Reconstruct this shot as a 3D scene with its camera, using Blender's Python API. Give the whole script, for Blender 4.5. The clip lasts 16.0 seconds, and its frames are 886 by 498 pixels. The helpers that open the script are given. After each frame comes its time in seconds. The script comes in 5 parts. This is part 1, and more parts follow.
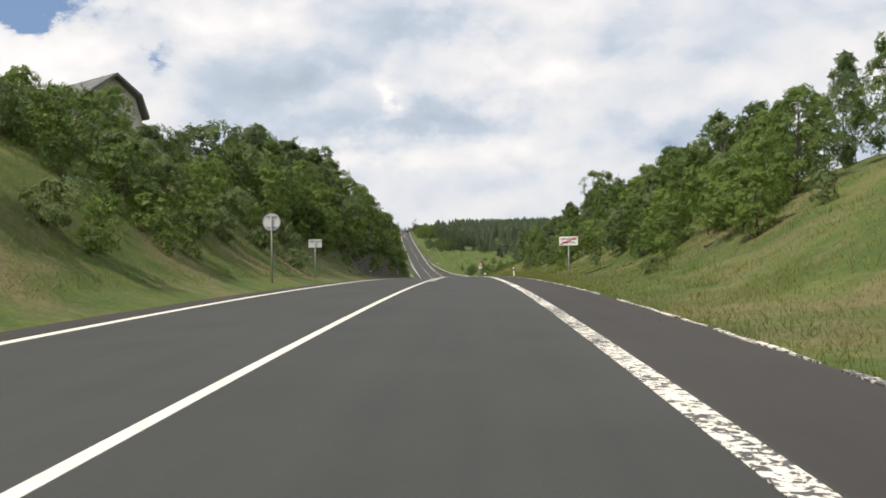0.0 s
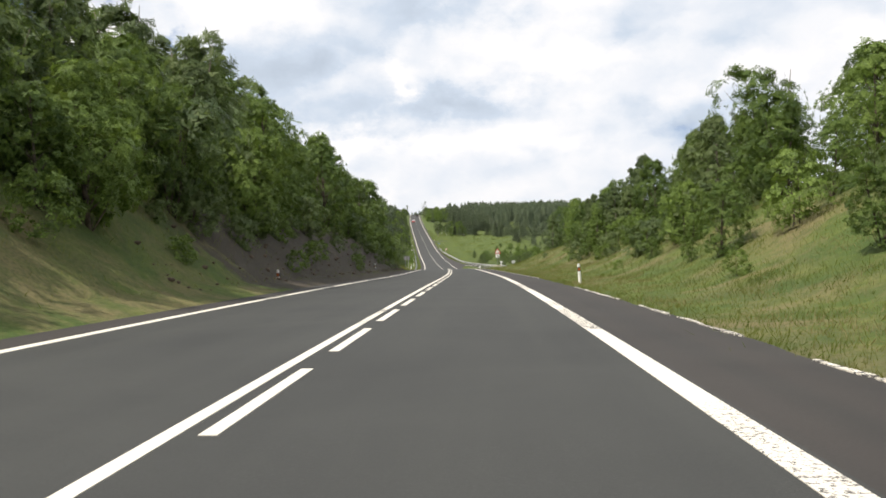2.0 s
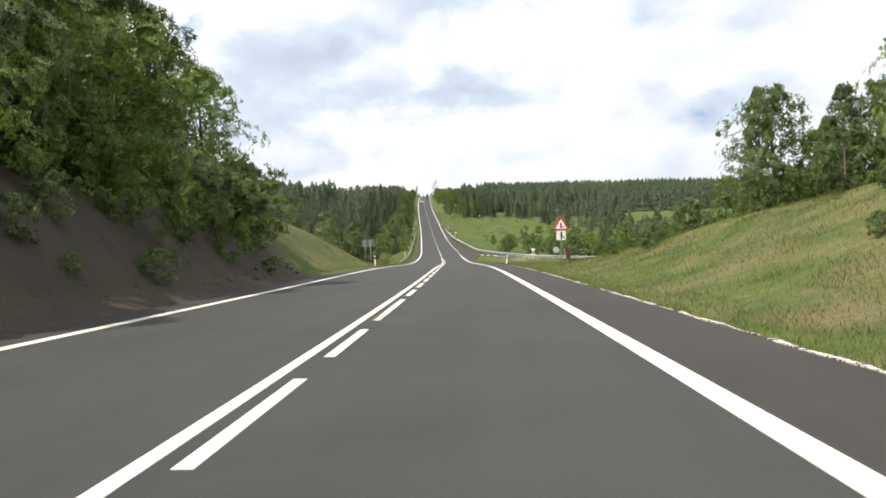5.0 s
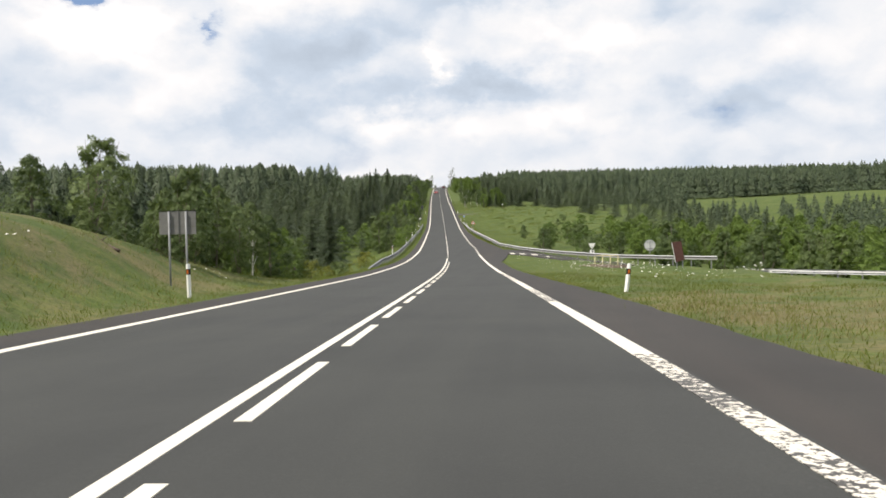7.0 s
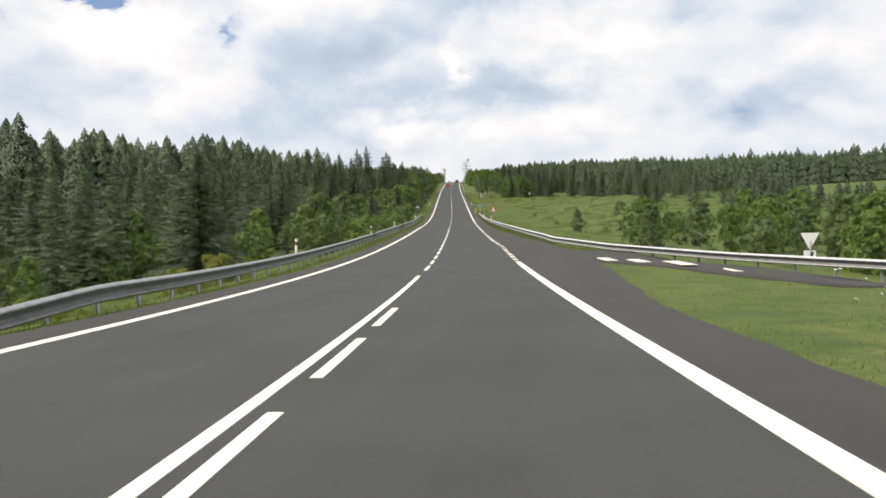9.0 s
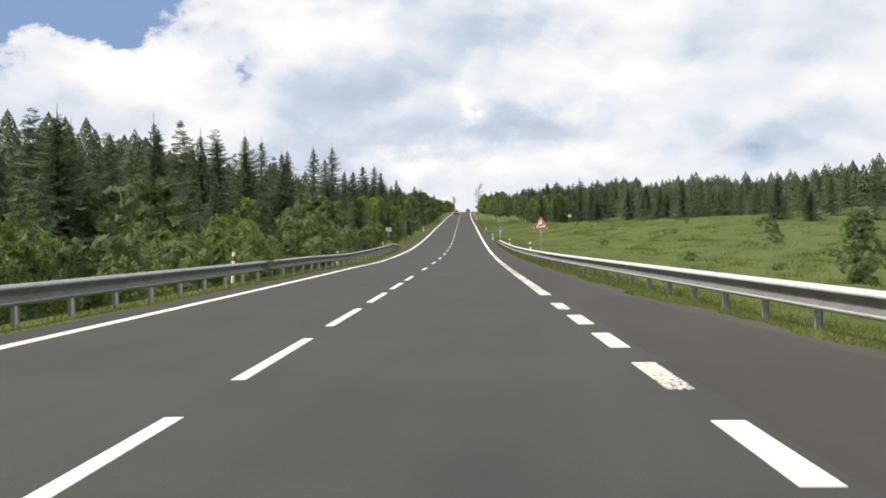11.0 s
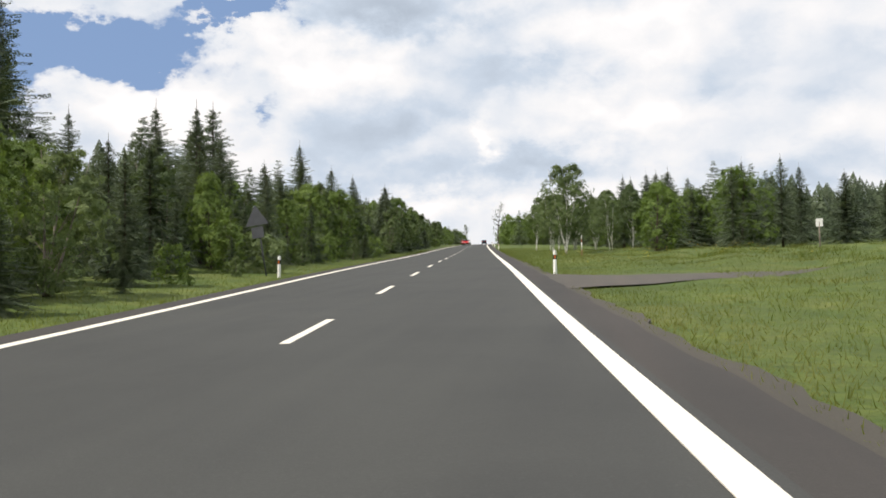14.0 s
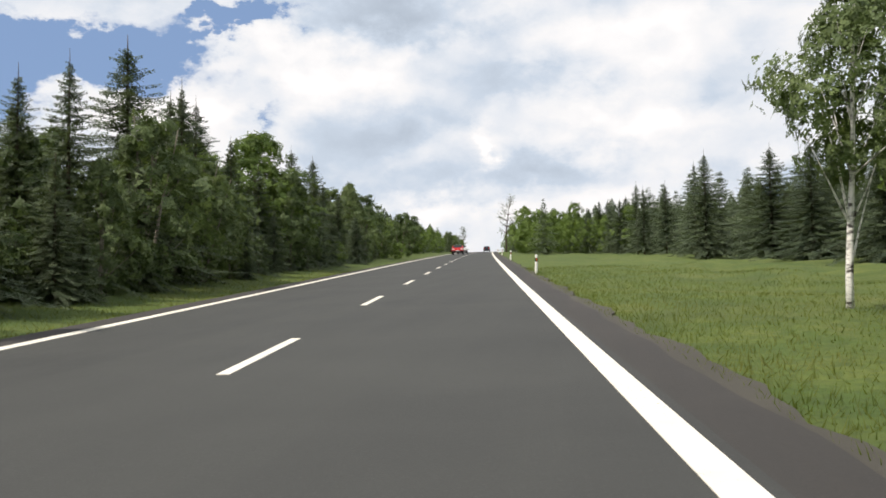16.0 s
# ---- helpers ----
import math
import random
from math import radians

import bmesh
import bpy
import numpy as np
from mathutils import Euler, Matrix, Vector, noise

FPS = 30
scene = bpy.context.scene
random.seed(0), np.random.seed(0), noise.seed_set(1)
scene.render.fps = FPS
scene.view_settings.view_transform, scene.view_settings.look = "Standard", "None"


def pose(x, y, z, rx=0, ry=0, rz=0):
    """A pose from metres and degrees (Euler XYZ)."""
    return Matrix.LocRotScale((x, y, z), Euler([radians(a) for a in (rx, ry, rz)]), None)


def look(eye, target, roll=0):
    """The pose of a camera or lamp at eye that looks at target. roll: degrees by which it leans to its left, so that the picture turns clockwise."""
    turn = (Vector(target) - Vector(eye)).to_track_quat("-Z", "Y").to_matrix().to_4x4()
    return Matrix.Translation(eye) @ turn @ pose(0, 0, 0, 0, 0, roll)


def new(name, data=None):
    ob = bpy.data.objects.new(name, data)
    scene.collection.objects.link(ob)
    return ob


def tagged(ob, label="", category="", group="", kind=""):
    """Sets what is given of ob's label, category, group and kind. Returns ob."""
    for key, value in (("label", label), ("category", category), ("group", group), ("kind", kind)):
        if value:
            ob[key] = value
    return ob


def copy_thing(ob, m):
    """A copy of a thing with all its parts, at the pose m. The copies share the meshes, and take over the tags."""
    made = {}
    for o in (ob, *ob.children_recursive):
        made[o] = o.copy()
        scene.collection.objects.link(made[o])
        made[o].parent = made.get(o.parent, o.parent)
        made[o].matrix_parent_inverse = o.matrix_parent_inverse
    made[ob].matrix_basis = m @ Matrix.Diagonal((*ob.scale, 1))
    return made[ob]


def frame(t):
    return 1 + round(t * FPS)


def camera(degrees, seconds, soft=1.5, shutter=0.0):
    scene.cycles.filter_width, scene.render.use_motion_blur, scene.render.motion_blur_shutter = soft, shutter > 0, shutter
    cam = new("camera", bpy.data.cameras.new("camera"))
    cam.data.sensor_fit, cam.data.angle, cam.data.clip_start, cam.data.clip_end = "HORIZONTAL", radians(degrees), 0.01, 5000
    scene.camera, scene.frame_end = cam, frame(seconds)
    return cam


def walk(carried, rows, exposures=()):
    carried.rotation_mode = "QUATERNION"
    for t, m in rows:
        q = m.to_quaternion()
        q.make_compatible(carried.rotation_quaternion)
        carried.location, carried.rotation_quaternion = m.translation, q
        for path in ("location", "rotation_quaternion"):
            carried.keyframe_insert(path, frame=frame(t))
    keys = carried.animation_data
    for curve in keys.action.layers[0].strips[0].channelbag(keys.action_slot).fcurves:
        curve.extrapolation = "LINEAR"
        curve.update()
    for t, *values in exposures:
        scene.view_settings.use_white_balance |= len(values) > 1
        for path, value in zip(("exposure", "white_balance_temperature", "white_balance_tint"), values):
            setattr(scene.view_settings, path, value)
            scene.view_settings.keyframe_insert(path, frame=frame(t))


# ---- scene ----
# The road's line: s metres along it, u metres to the right of its centre line.
SLOPE = [(-200, 0.02), (-30, 0.0225), (0, 0.0003), (30, -0.022), (60, -0.0324), (90, -0.0391), (120, -0.0368), (150, -0.036), (180, -0.0481), (210, -0.0468), (240, -0.0261), (270, 0.0032), (300, 0.0118), (330, 0.0153), (360, 0.0314), (390, 0.0522), (420, 0.0628), (450, 0.057), (500, 0.0621), (700, 0.0568), (735, 0.045), (765, -0.005), (820, -0.03), (950, -0.02), (1100, 0), (4200, 0)]
HEAD = [(-200, -0.02), (-30, -0.0066), (0, -0.0), (40, 0.0087), (80, 0.0205), (120, 0.0425), (160, 0.0577), (200, 0.0666), (240, 0.0802), (280, 0.0961), (320, 0.099), (360, 0.098), (400, 0.1062), (440, 0.1064), (500, 0.1068), (1100, 0.0512), (4200, 0.0512)]
S_AXIS = np.arange(-200.0, 4200.5, 1.0)
_sl = np.interp(S_AXIS, *zip(*SLOPE))
_hd = np.interp(S_AXIS, *zip(*HEAD))
_x = np.concatenate([[0], np.cumsum(-np.sin((_hd[1:] + _hd[:-1]) / 2))])
_y = np.concatenate([[0], np.cumsum(np.cos((_hd[1:] + _hd[:-1]) / 2))])
_z = np.concatenate([[0], np.cumsum((_sl[1:] + _sl[:-1]) / 2)])
_x, _y, _z = (a - a[200] for a in (_x, _y, _z))


def heading(s):
    return np.interp(s, S_AXIS, _hd)


def road_z(s):
    return np.interp(s, S_AXIS, _z)


def lay(s, u, dz=0.0):
    """Arrays of places: s along the road, u to the right of its centre, dz over its surface."""
    h = heading(s)
    dz = dz - .0039 * np.clip(u, 0, 6) - .0112 * np.clip(-np.asarray(u), 0, 6)  # the crown of the road
    dz = dz - np.interp(s, (335, 347, 380, 412, 450), (0, .017, .017, .014, .003)) * np.clip(2.3 - np.asarray(u), 0, 2.3)  # the bank of the curve
    dz = dz - np.interp(s, (335, 347, 372, 386), (0, .017, .017, 0)) * np.clip(-np.asarray(u), 0, 6)
    return np.stack(np.broadcast_arrays(np.interp(s, S_AXIS, _x) + u * np.cos(h), np.interp(s, S_AXIS, _y) + u * np.sin(h), road_z(s) + dz), -1)


def at(s, u, dz=0.0):
    return Vector(lay(float(s), float(u), float(dz)).tolist())


# ---- camera: seconds, s, u, turn and tilt in degrees ----
cam = camera(55.17, 16.0, soft=1.7)
WAY = [
    (0.0, -0.001, 2.06, 2.149, -0.198),
    (0.5, 9.149, 2.056, 2.292, -0.257),
    (1.0, 18.687, 2.001, 2.482, -0.57),
    (1.5, 28.58, 1.951, 2.762, -0.882),
    (2.0, 38.829, 1.889, 3.052, -1.183),
    (2.5, 49.602, 1.813, 3.223, -1.463),
    (3.0, 61.529, 1.744, 3.269, -1.762),
    (3.5, 73.642, 1.702, 3.392, -1.916),
    (4.0, 86.28, 1.677, 3.488, -2.067),
    (4.2, 91.399, 1.682, 3.608, -2.08),
    (6.3, 146.444, 1.685, 5.075, -1.963),
    (6.5, 152.234, 1.692, 5.194, -2.107),
    (7, 167.065, 1.737, 5.519, -2.316),
    (7.5, 182.015, 1.748, 5.805, -2.595),
    (8, 196.754, 1.696, 6.108, -2.574),
    (8.2, 202.863, 1.689, 6.256, -2.453),
    (10.3, 271.418, 1.788, 7.276, -1.078),
    (10.5, 278.19, 1.89, 7.428, -0.181),
    (11.0, 295.301, 1.929, 7.502, 0.313),
    (11.5, 312.647, 1.986, 7.588, 0.489),
    (12.0, 329.702, 2.157, 7.782, 1.111),
    (12.5, 347.214, 2.332, 8.003, 1.355),
    (13.0, 365.062, 2.335, 8.282, 2.077),
    (13.5, 382.378, 2.276, 8.557, 2.762),
    (14.0, 400.415, 2.274, 8.639, 2.923),
    (14.5, 418.968, 2.24, 8.419, 3.633),
    (15.0, 437.485, 2.303, 8.328, 3.527),
    (15.5, 455.935, 2.374, 8.533, 3.405),
    (16.0, 474.581, 2.334, 8.745, 3.375),
]
EYE, LEAN = 1.096, -0.96
walk(cam, [(t, Matrix.Translation(at(s, u, EYE)) @ pose(0, 0, 0, 0, 0, turn) @ pose(0, 0, 0, 90 + tilt, 0, 0) @ pose(0, 0, 0, 0, 0, LEAN)) for t, s, u, turn, tilt in WAY],
     [(0.0, -.21, 6600, 12), (1.5, -.08, 6600, 12), (2.5, .08, 6600, 12), (4.2, .16, 6600, 12), (6.3, .06, 6600, 12), (7.0, -.08, 6600, 12), (16.0, -.1, 6600, 12)])

# ---- light ----
SUN_UP, SUN_TURN = 54.0, -128.0  # degrees over the horizon; degrees clockwise from straight ahead (+y)
world = bpy.data.worlds.new("world")
scene.world = world
world.use_nodes = True


class Nodes:
    """Short hand for node trees."""

    def __init__(self, tree):
        self.tree = tree

    def add(self, kind, inputs=(), **props):
        n = self.tree.nodes.new(kind)
        for k, v in props.items():
            setattr(n, k, v)
        for k, v in dict(inputs).items():
            self.put(n.inputs[k], v)
        return n

    def put(self, socket, v):
        if isinstance(v, bpy.types.NodeSocket):
            self.tree.links.new(v, socket)
        else:
            socket.default_value = v

    def math(self, op, a, b=0.0, c=0.0):
        n = self.add("ShaderNodeMath", {0: a, 1: b, 2: c}, operation=op)
        return n.outputs[0]

    def ramp(self, fac, *stops):
        n = self.add("ShaderNodeValToRGB", {0: fac})
        el = n.color_ramp.elements
        while len(el) < len(stops):
            el.new(.5)
        for e, (p, c) in zip(el, stops):
            e.position = p
            e.color = (*c, 1) if isinstance(c, tuple) else (c, c, c, 1)
        return n.outputs[0]

    def mix(self, fac, a, b, mode="MIX"):
        n = self.add("ShaderNodeMix", {0: fac, 6: a, 7: b}, data_type="RGBA", blend_type=mode)
        return n.outputs[2]

    def noise(self, vector, scale, detail=4.0, rough=.55, warp=0.0):
        n = self.add("ShaderNodeTexNoise", {"Vector": vector, "Scale": scale, "Detail": detail, "Roughness": rough, "Distortion": warp})
        return n.outputs["Fac"]

    def bump(self, height, strength=.3, distance=.02):
        return self.add("ShaderNodeBump", {"Height": height, "Strength": strength, "Distance": distance}).outputs[0]


# clouds ahead: bearing and height in degrees, half width and half height, more cloud or a gap, brighter or greyer
CLOUDS = [
    (-33.0, 15.6, 8.6, 2.3, -0.48, 0),
    (-41.5, 12.6, 8.8, 3.4, -0.45, 0),
    (-22.5, 18.4, 5.5, 1.2, -0.42, 0),
    (-20.8, 11.9, 1.0, 1.7, -0.20, -0.04),
    (3.9, 15.2, 2.3, 1.1, -0.14, 0),
    (-33.4, 19.6, 8.8, 1.5, 0.3, -0.1),
    (-20.5, 15.9, 5.0, 1.7, 0.1, 0.14),
    (-27.7, 12.3, 5.7, 1.9, 0.12, 0.13),
    (-14.1, 14.7, 5.0, 2.1, 0.05, 0.1),
    (4.2, 12.0, 6.1, 3.2, 0.05, 0.14),
    (-5.7, 10.1, 1.1, 1.5, 0.03, 0.2),
    (-9.0, 6.5, 2.9, 1.1, 0.05, 0.16),
    (-12.1, 18.9, 6.5, 1.6, 0.08, -0.22),
    (-1.4, 14.5, 4.2, 1.5, 0.05, -0.12),
    (-2.3, 8.1, 6.5, 1.5, 0.02, -0.17),
    (-16.1, 10.1, 5.7, 2.7, 0.02, -0.1),
    (8.7, 7.0, 7.6, 1.5, 0, 0.06),
    (-17.2, 5.0, 7.6, 1.5, 0, 0.05),
    (-0.2, 17.3, 4.2, 1.5, 0.05, 0.08),
]


def make_sky():
    n = Nodes(world.node_tree)
    back = world.node_tree.nodes["Background"]
    sky = n.add("ShaderNodeTexSky", sky_type="NISHITA", sun_disc=False, sun_elevation=radians(SUN_UP), sun_rotation=radians(SUN_TURN), air_density=1.0, dust_density=1.5)
    way = n.add("ShaderNodeTexCoord").outputs["Generated"]
    sep = n.add("ShaderNodeSeparateXYZ", {0: way})
    up = n.math("MAXIMUM", sep.outputs[2], 0.0)

    def shifted(v, by):
        return n.add("ShaderNodeVectorMath", {0: v, 1: by}, operation="ADD").outputs[0]

    flat = n.add("ShaderNodeVectorMath", {0: way, 1: (1.0, 1.0, 1.55)}, operation="MULTIPLY").outputs[0]
    swirl = n.add("ShaderNodeTexNoise", {"Vector": flat, "Scale": 11.0, "Detail": 6.0, "Roughness": .6}).outputs["Color"]
    swirl = n.add("ShaderNodeVectorMath", {0: shifted(swirl, (-.5, -.5, -.5)), 1: (.085, .085, .085)}, operation="MULTIPLY").outputs[0]

    def density(v):
        """Heaped cloud: a wide field with round heads at two sizes on it."""
        v = n.add("ShaderNodeVectorMath", {0: v, 1: swirl}, operation="ADD").outputs[0]
        wide = n.noise(shifted(v, (.37, .0, .1)), 4.2, 3, .5)
        out = n.math("MULTIPLY", wide, .95)
        for size, much in ((9.0, .17), (22.0, .10)):
            cell = n.add("ShaderNodeTexVoronoi", {"Vector": v, "Scale": size, "Smoothness": .35}, feature="SMOOTH_F1").outputs["Distance"]
            out = n.math("ADD", out, n.math("MULTIPLY", n.math("SUBTRACT", .45, cell), much))
        return n.math("ADD", out, n.math("MULTIPLY", n.noise(v, 38, 5, .62), .07))

    here, above = density(flat), density(shifted(flat, (-.012, 0, .042)))
    ragged = n.add("ShaderNodeSeparateXYZ", {0: n.add("ShaderNodeTexNoise", {"Vector": flat, "Scale": 13.0, "Detail": 7.0, "Roughness": .62}).outputs["Color"]})
    east = n.math("MULTIPLY", n.math("ARCTAN2", sep.outputs[0], sep.outputs[1]), 57.2958)
    east = n.math("ADD", east, n.math("MULTIPLY", n.math("SUBTRACT", ragged.outputs[0], .5), 11.0))
    high = n.math("MULTIPLY", n.math("ARCSINE", sep.outputs[2]), 57.2958)
    high = n.math("ADD", high, n.math("MULTIPLY", n.math("SUBTRACT", ragged.outputs[1], .5), 6.0))
    more, light = .08, 0.0
    for az, el, wa, we, m, l in CLOUDS:
        da = n.math("DIVIDE", n.math("SUBTRACT", east, az), wa)
        de = n.math("DIVIDE", n.math("SUBTRACT", high, el), we)
        g = n.math("EXPONENT", n.math("MULTIPLY", n.math("MULTIPLY_ADD", da, da, n.math("MULTIPLY", de, de)), -1.0))
        if m:
            more = n.math("MULTIPLY_ADD", g, m, more)
        if l:
            light = n.math("MULTIPLY_ADD", g, l, light)
    cover = n.ramp(n.math("ADD", here, more), (.325, 0.0), (.37, .75), (.43, 1.0))
    relief = n.math("MULTIPLY", n.math("SUBTRACT", here, above), .85)
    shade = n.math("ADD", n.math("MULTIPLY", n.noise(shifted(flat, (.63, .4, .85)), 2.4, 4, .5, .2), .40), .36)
    shade = n.math("ADD", n.math("ADD", shade, relief), n.math("MULTIPLY", light, 1.35))
    cloud = n.ramp(shade, (.24, (5.5, 6.4, 7.5)), (.42, (7.2, 8.3, 9.6)), (.53, (9.4, 10.0, 10.7)), (.64, (11.2, 11.3, 11.4)), (.78, (13.2, 13.0, 12.8)))
    blue = n.mix(.7, sky.outputs[0], (3.3, 5.1, 8.6, 1))
    haze = n.ramp(up, (0.0, 1.0), (.09, 0.0))
    col = n.mix(cover, blue, cloud)
    col = n.mix(n.math("MULTIPLY", haze, .4), col, (9.0, 9.5, 10.0, 1))
    n.put(back.inputs[0], col)
    back.inputs[1].default_value = .09


make_sky()
sun = new("sun", bpy.data.lights.new("sun", "SUN"))
sun.data.energy, sun.data.angle, sun.data.color = 5.0, radians(.6), (1, .925, .81)
_a = radians(SUN_TURN)
sun.matrix_world = look((math.sin(_a) * math.cos(radians(SUN_UP)) * 100, math.cos(_a) * math.cos(radians(SUN_UP)) * 100, math.sin(radians(SUN_UP)) * 100), (0, 0, 0))

# ---- materials ----


def material(name, rough=.8, metal=0.0):
    m = bpy.data.materials.new(name)
    m.use_nodes = True
    n = Nodes(m.node_tree)
    b = m.node_tree.nodes["Principled BSDF"]
    b.inputs["Roughness"].default_value, b.inputs["Metallic"].default_value = rough, metal
    b.inputs["Specular IOR Level"].default_value = .3
    return m, n, b


def place_of(n):
    return n.add("ShaderNodeNewGeometry").outputs["Position"]


def painted(name, c, rough=.5, metal=0.0, dirt=.25, scale=6.0, relief=.1):
    """Paint, metal or plaster of one colour with stains at two scales."""
    m, n, b = material(name, rough, metal)
    p = n.add("ShaderNodeTexCoord").outputs["Object"]
    a = n.noise(p, scale, 5)
    f = n.noise(p, scale * 9, 3)
    dark = tuple(v * .55 for v in c)
    col = n.mix(n.math("MULTIPLY", n.ramp(a, (.42, 0.0), (.75, 1.0)), dirt * 2), (*c, 1), (*dark, 1))
    col = n.mix(n.math("MULTIPLY", n.ramp(f, (.5, 0.0), (.7, 1.0)), dirt), col, (*dark, 1))
    n.put(b.inputs["Base Color"], col)
    n.put(b.inputs["Normal"], n.bump(f, relief, .01))
    return m


def asphalt_of(name, base, warm, tint=(1, 1, 1)):
    m, n, b = material(name, .82)
    p = place_of(n)
    grain = n.noise(p, 55, 3, .7)
    patch = n.noise(p, .35, 5, .6, .4)
    streak = n.noise(n.add("ShaderNodeMapping", {0: p, 3: (1.6, .03, 1)}).outputs[0], 1.0, 4)
    col = n.mix(n.ramp(patch, (.3, 0.0), (.75, 1.0)), (base * .82, base * .82, base * .80, 1), (base * 1.2, base * 1.19, base * 1.12, 1))
    col = n.mix(n.math("MULTIPLY", n.ramp(streak, (.4, 0.0), (.7, 1.0)), .5), col, (base * 1.35 * warm, base * 1.3, base * 1.2, 1))
    col = n.mix(n.ramp(grain, (.35, .3), (.7, 0.0)), col, (base * .45, base * .45, base * .45, 1))
    col = n.mix(n.ramp(grain, (.62, 0.0), (.75, .5)), col, (base * 2.1, base * 2.05, base * 1.9, 1))
    n.put(b.inputs["Base Color"], n.mix(1.0, col, (*tint, 1), "MULTIPLY"))
    n.put(b.inputs["Normal"], n.bump(grain, .35, .006))
    return m


def worn_paint(name, amount, flakes=30):
    """White road paint: amount 0 is whole, 1 mostly gone."""
    m, n, b = material(name, .65)
    p = place_of(n)
    a = n.noise(p, flakes, 5, .7)
    big = n.noise(p, .5, 3)
    wear = n.math("ADD", a, n.math("MULTIPLY", n.math("SUBTRACT", big, .5), .35))
    edge = .30 + .21 * amount
    keep = n.ramp(wear, (edge - .012, 0.0), (edge + .012, 1.0))
    white = n.mix(n.ramp(n.noise(p, 3, 4), (.3, 0.0), (.8, 1.0)), (.76, .72, .63, 1), (.62, .59, .52, 1))
    n.put(b.inputs["Base Color"], n.mix(keep, (.075, .073, .07, 1), white))
    n.put(b.inputs["Normal"], n.bump(a, .2, .004))
    return m


def soil_and_grass(name):
    m, n, b = material(name, .95)
    g = n.add("ShaderNodeNewGeometry")
    p = g.outputs["Position"]
    fine, mid, wide = n.noise(p, 9, 6, .7), n.noise(p, .8, 5, .6), n.noise(p, .09, 4, .6, .6)
    col = n.mix(n.ramp(mid, (.32, 0.0), (.68, 1.0)), (.056, .092, .018, 1), (.128, .156, .031, 1))
    col = n.mix(n.ramp(wide, (.40, 0.0), (.62, .55)), col, (.118, .155, .028, 1))
    rough = n.noise(p, .33, 4, .6, 1.2)
    col = n.mix(n.ramp(rough, (.38, .7), (.52, 0.0)), col, (.048, .078, .018, 1))
    col = n.mix(n.ramp(rough, (.54, 0.0), (.68, .5)), col, (.165, .165, .052, 1))
    dry = n.noise(p, .22, 6, .7, .5)
    clump = n.noise(p, 2.6, 4, .65, .8)
    col = n.mix(n.ramp(clump, (.40, .5), (.56, 0.0)), col, (.055, .095, .018, 1))
    col = n.mix(n.ramp(n.noise(p, .85, 5, .7, 1.0), (.40, .4), (.54, 0.0)), col, (.055, .10, .020, 1))
    cutting = n.ramp(n.math("MULTIPLY", n.add("ShaderNodeSeparateXYZ", {0: p}).outputs[1], .002), (.38, 1.0), (.46, .12))
    col = n.mix(n.math("MULTIPLY", n.ramp(dry, (.47, 0.0), (.62, .75)), cutting), col, (.20, .160, .080, 1))
    col = n.mix(n.math("MULTIPLY", n.ramp(n.noise(p, 5.5, 5, .7), (.58, 0.0), (.72, .5)), cutting), col, (.20, .175, .085, 1))
    col = n.mix(n.ramp(fine, (.34, .6), (.55, 0.0)), col, (.028, .045, .012, 1))
    steep = n.add("ShaderNodeSeparateXYZ", {0: g.outputs["Normal"]}).outputs[2]
    far_on = n.math("MULTIPLY", n.add("ShaderNodeSeparateXYZ", {0: p}).outputs[1], .01)
    bare = n.math("MULTIPLY", n.ramp(steep, (.66, 1.0), (.80, 0.0)), n.ramp(n.noise(p, .45, 5, .65), (.30, 0.0), (.46, 1.0)))
    bare = n.math("MULTIPLY", bare, n.ramp(far_on, (.62, .25), (.82, 1.0)))
    scraped = n.add("ShaderNodeAttribute", attribute_name="scraped").outputs["Fac"]
    scraped = n.ramp(n.math("ADD", scraped, n.math("MULTIPLY", n.math("SUBTRACT", n.noise(p, .9, 5, .65), .5), .7)), (.42, 0.0), (.56, .95))
    bare = n.math("MAXIMUM", bare, scraped)
    earth = n.mix(mid, (.028, .024, .020, 1), (.082, .067, .053, 1))
    n.put(b.inputs["Base Color"], n.mix(bare, col, earth))
    n.put(b.inputs["Normal"], n.bump(n.math("ADD", n.math("ADD", fine, mid), clump), .5, .09))
    return m


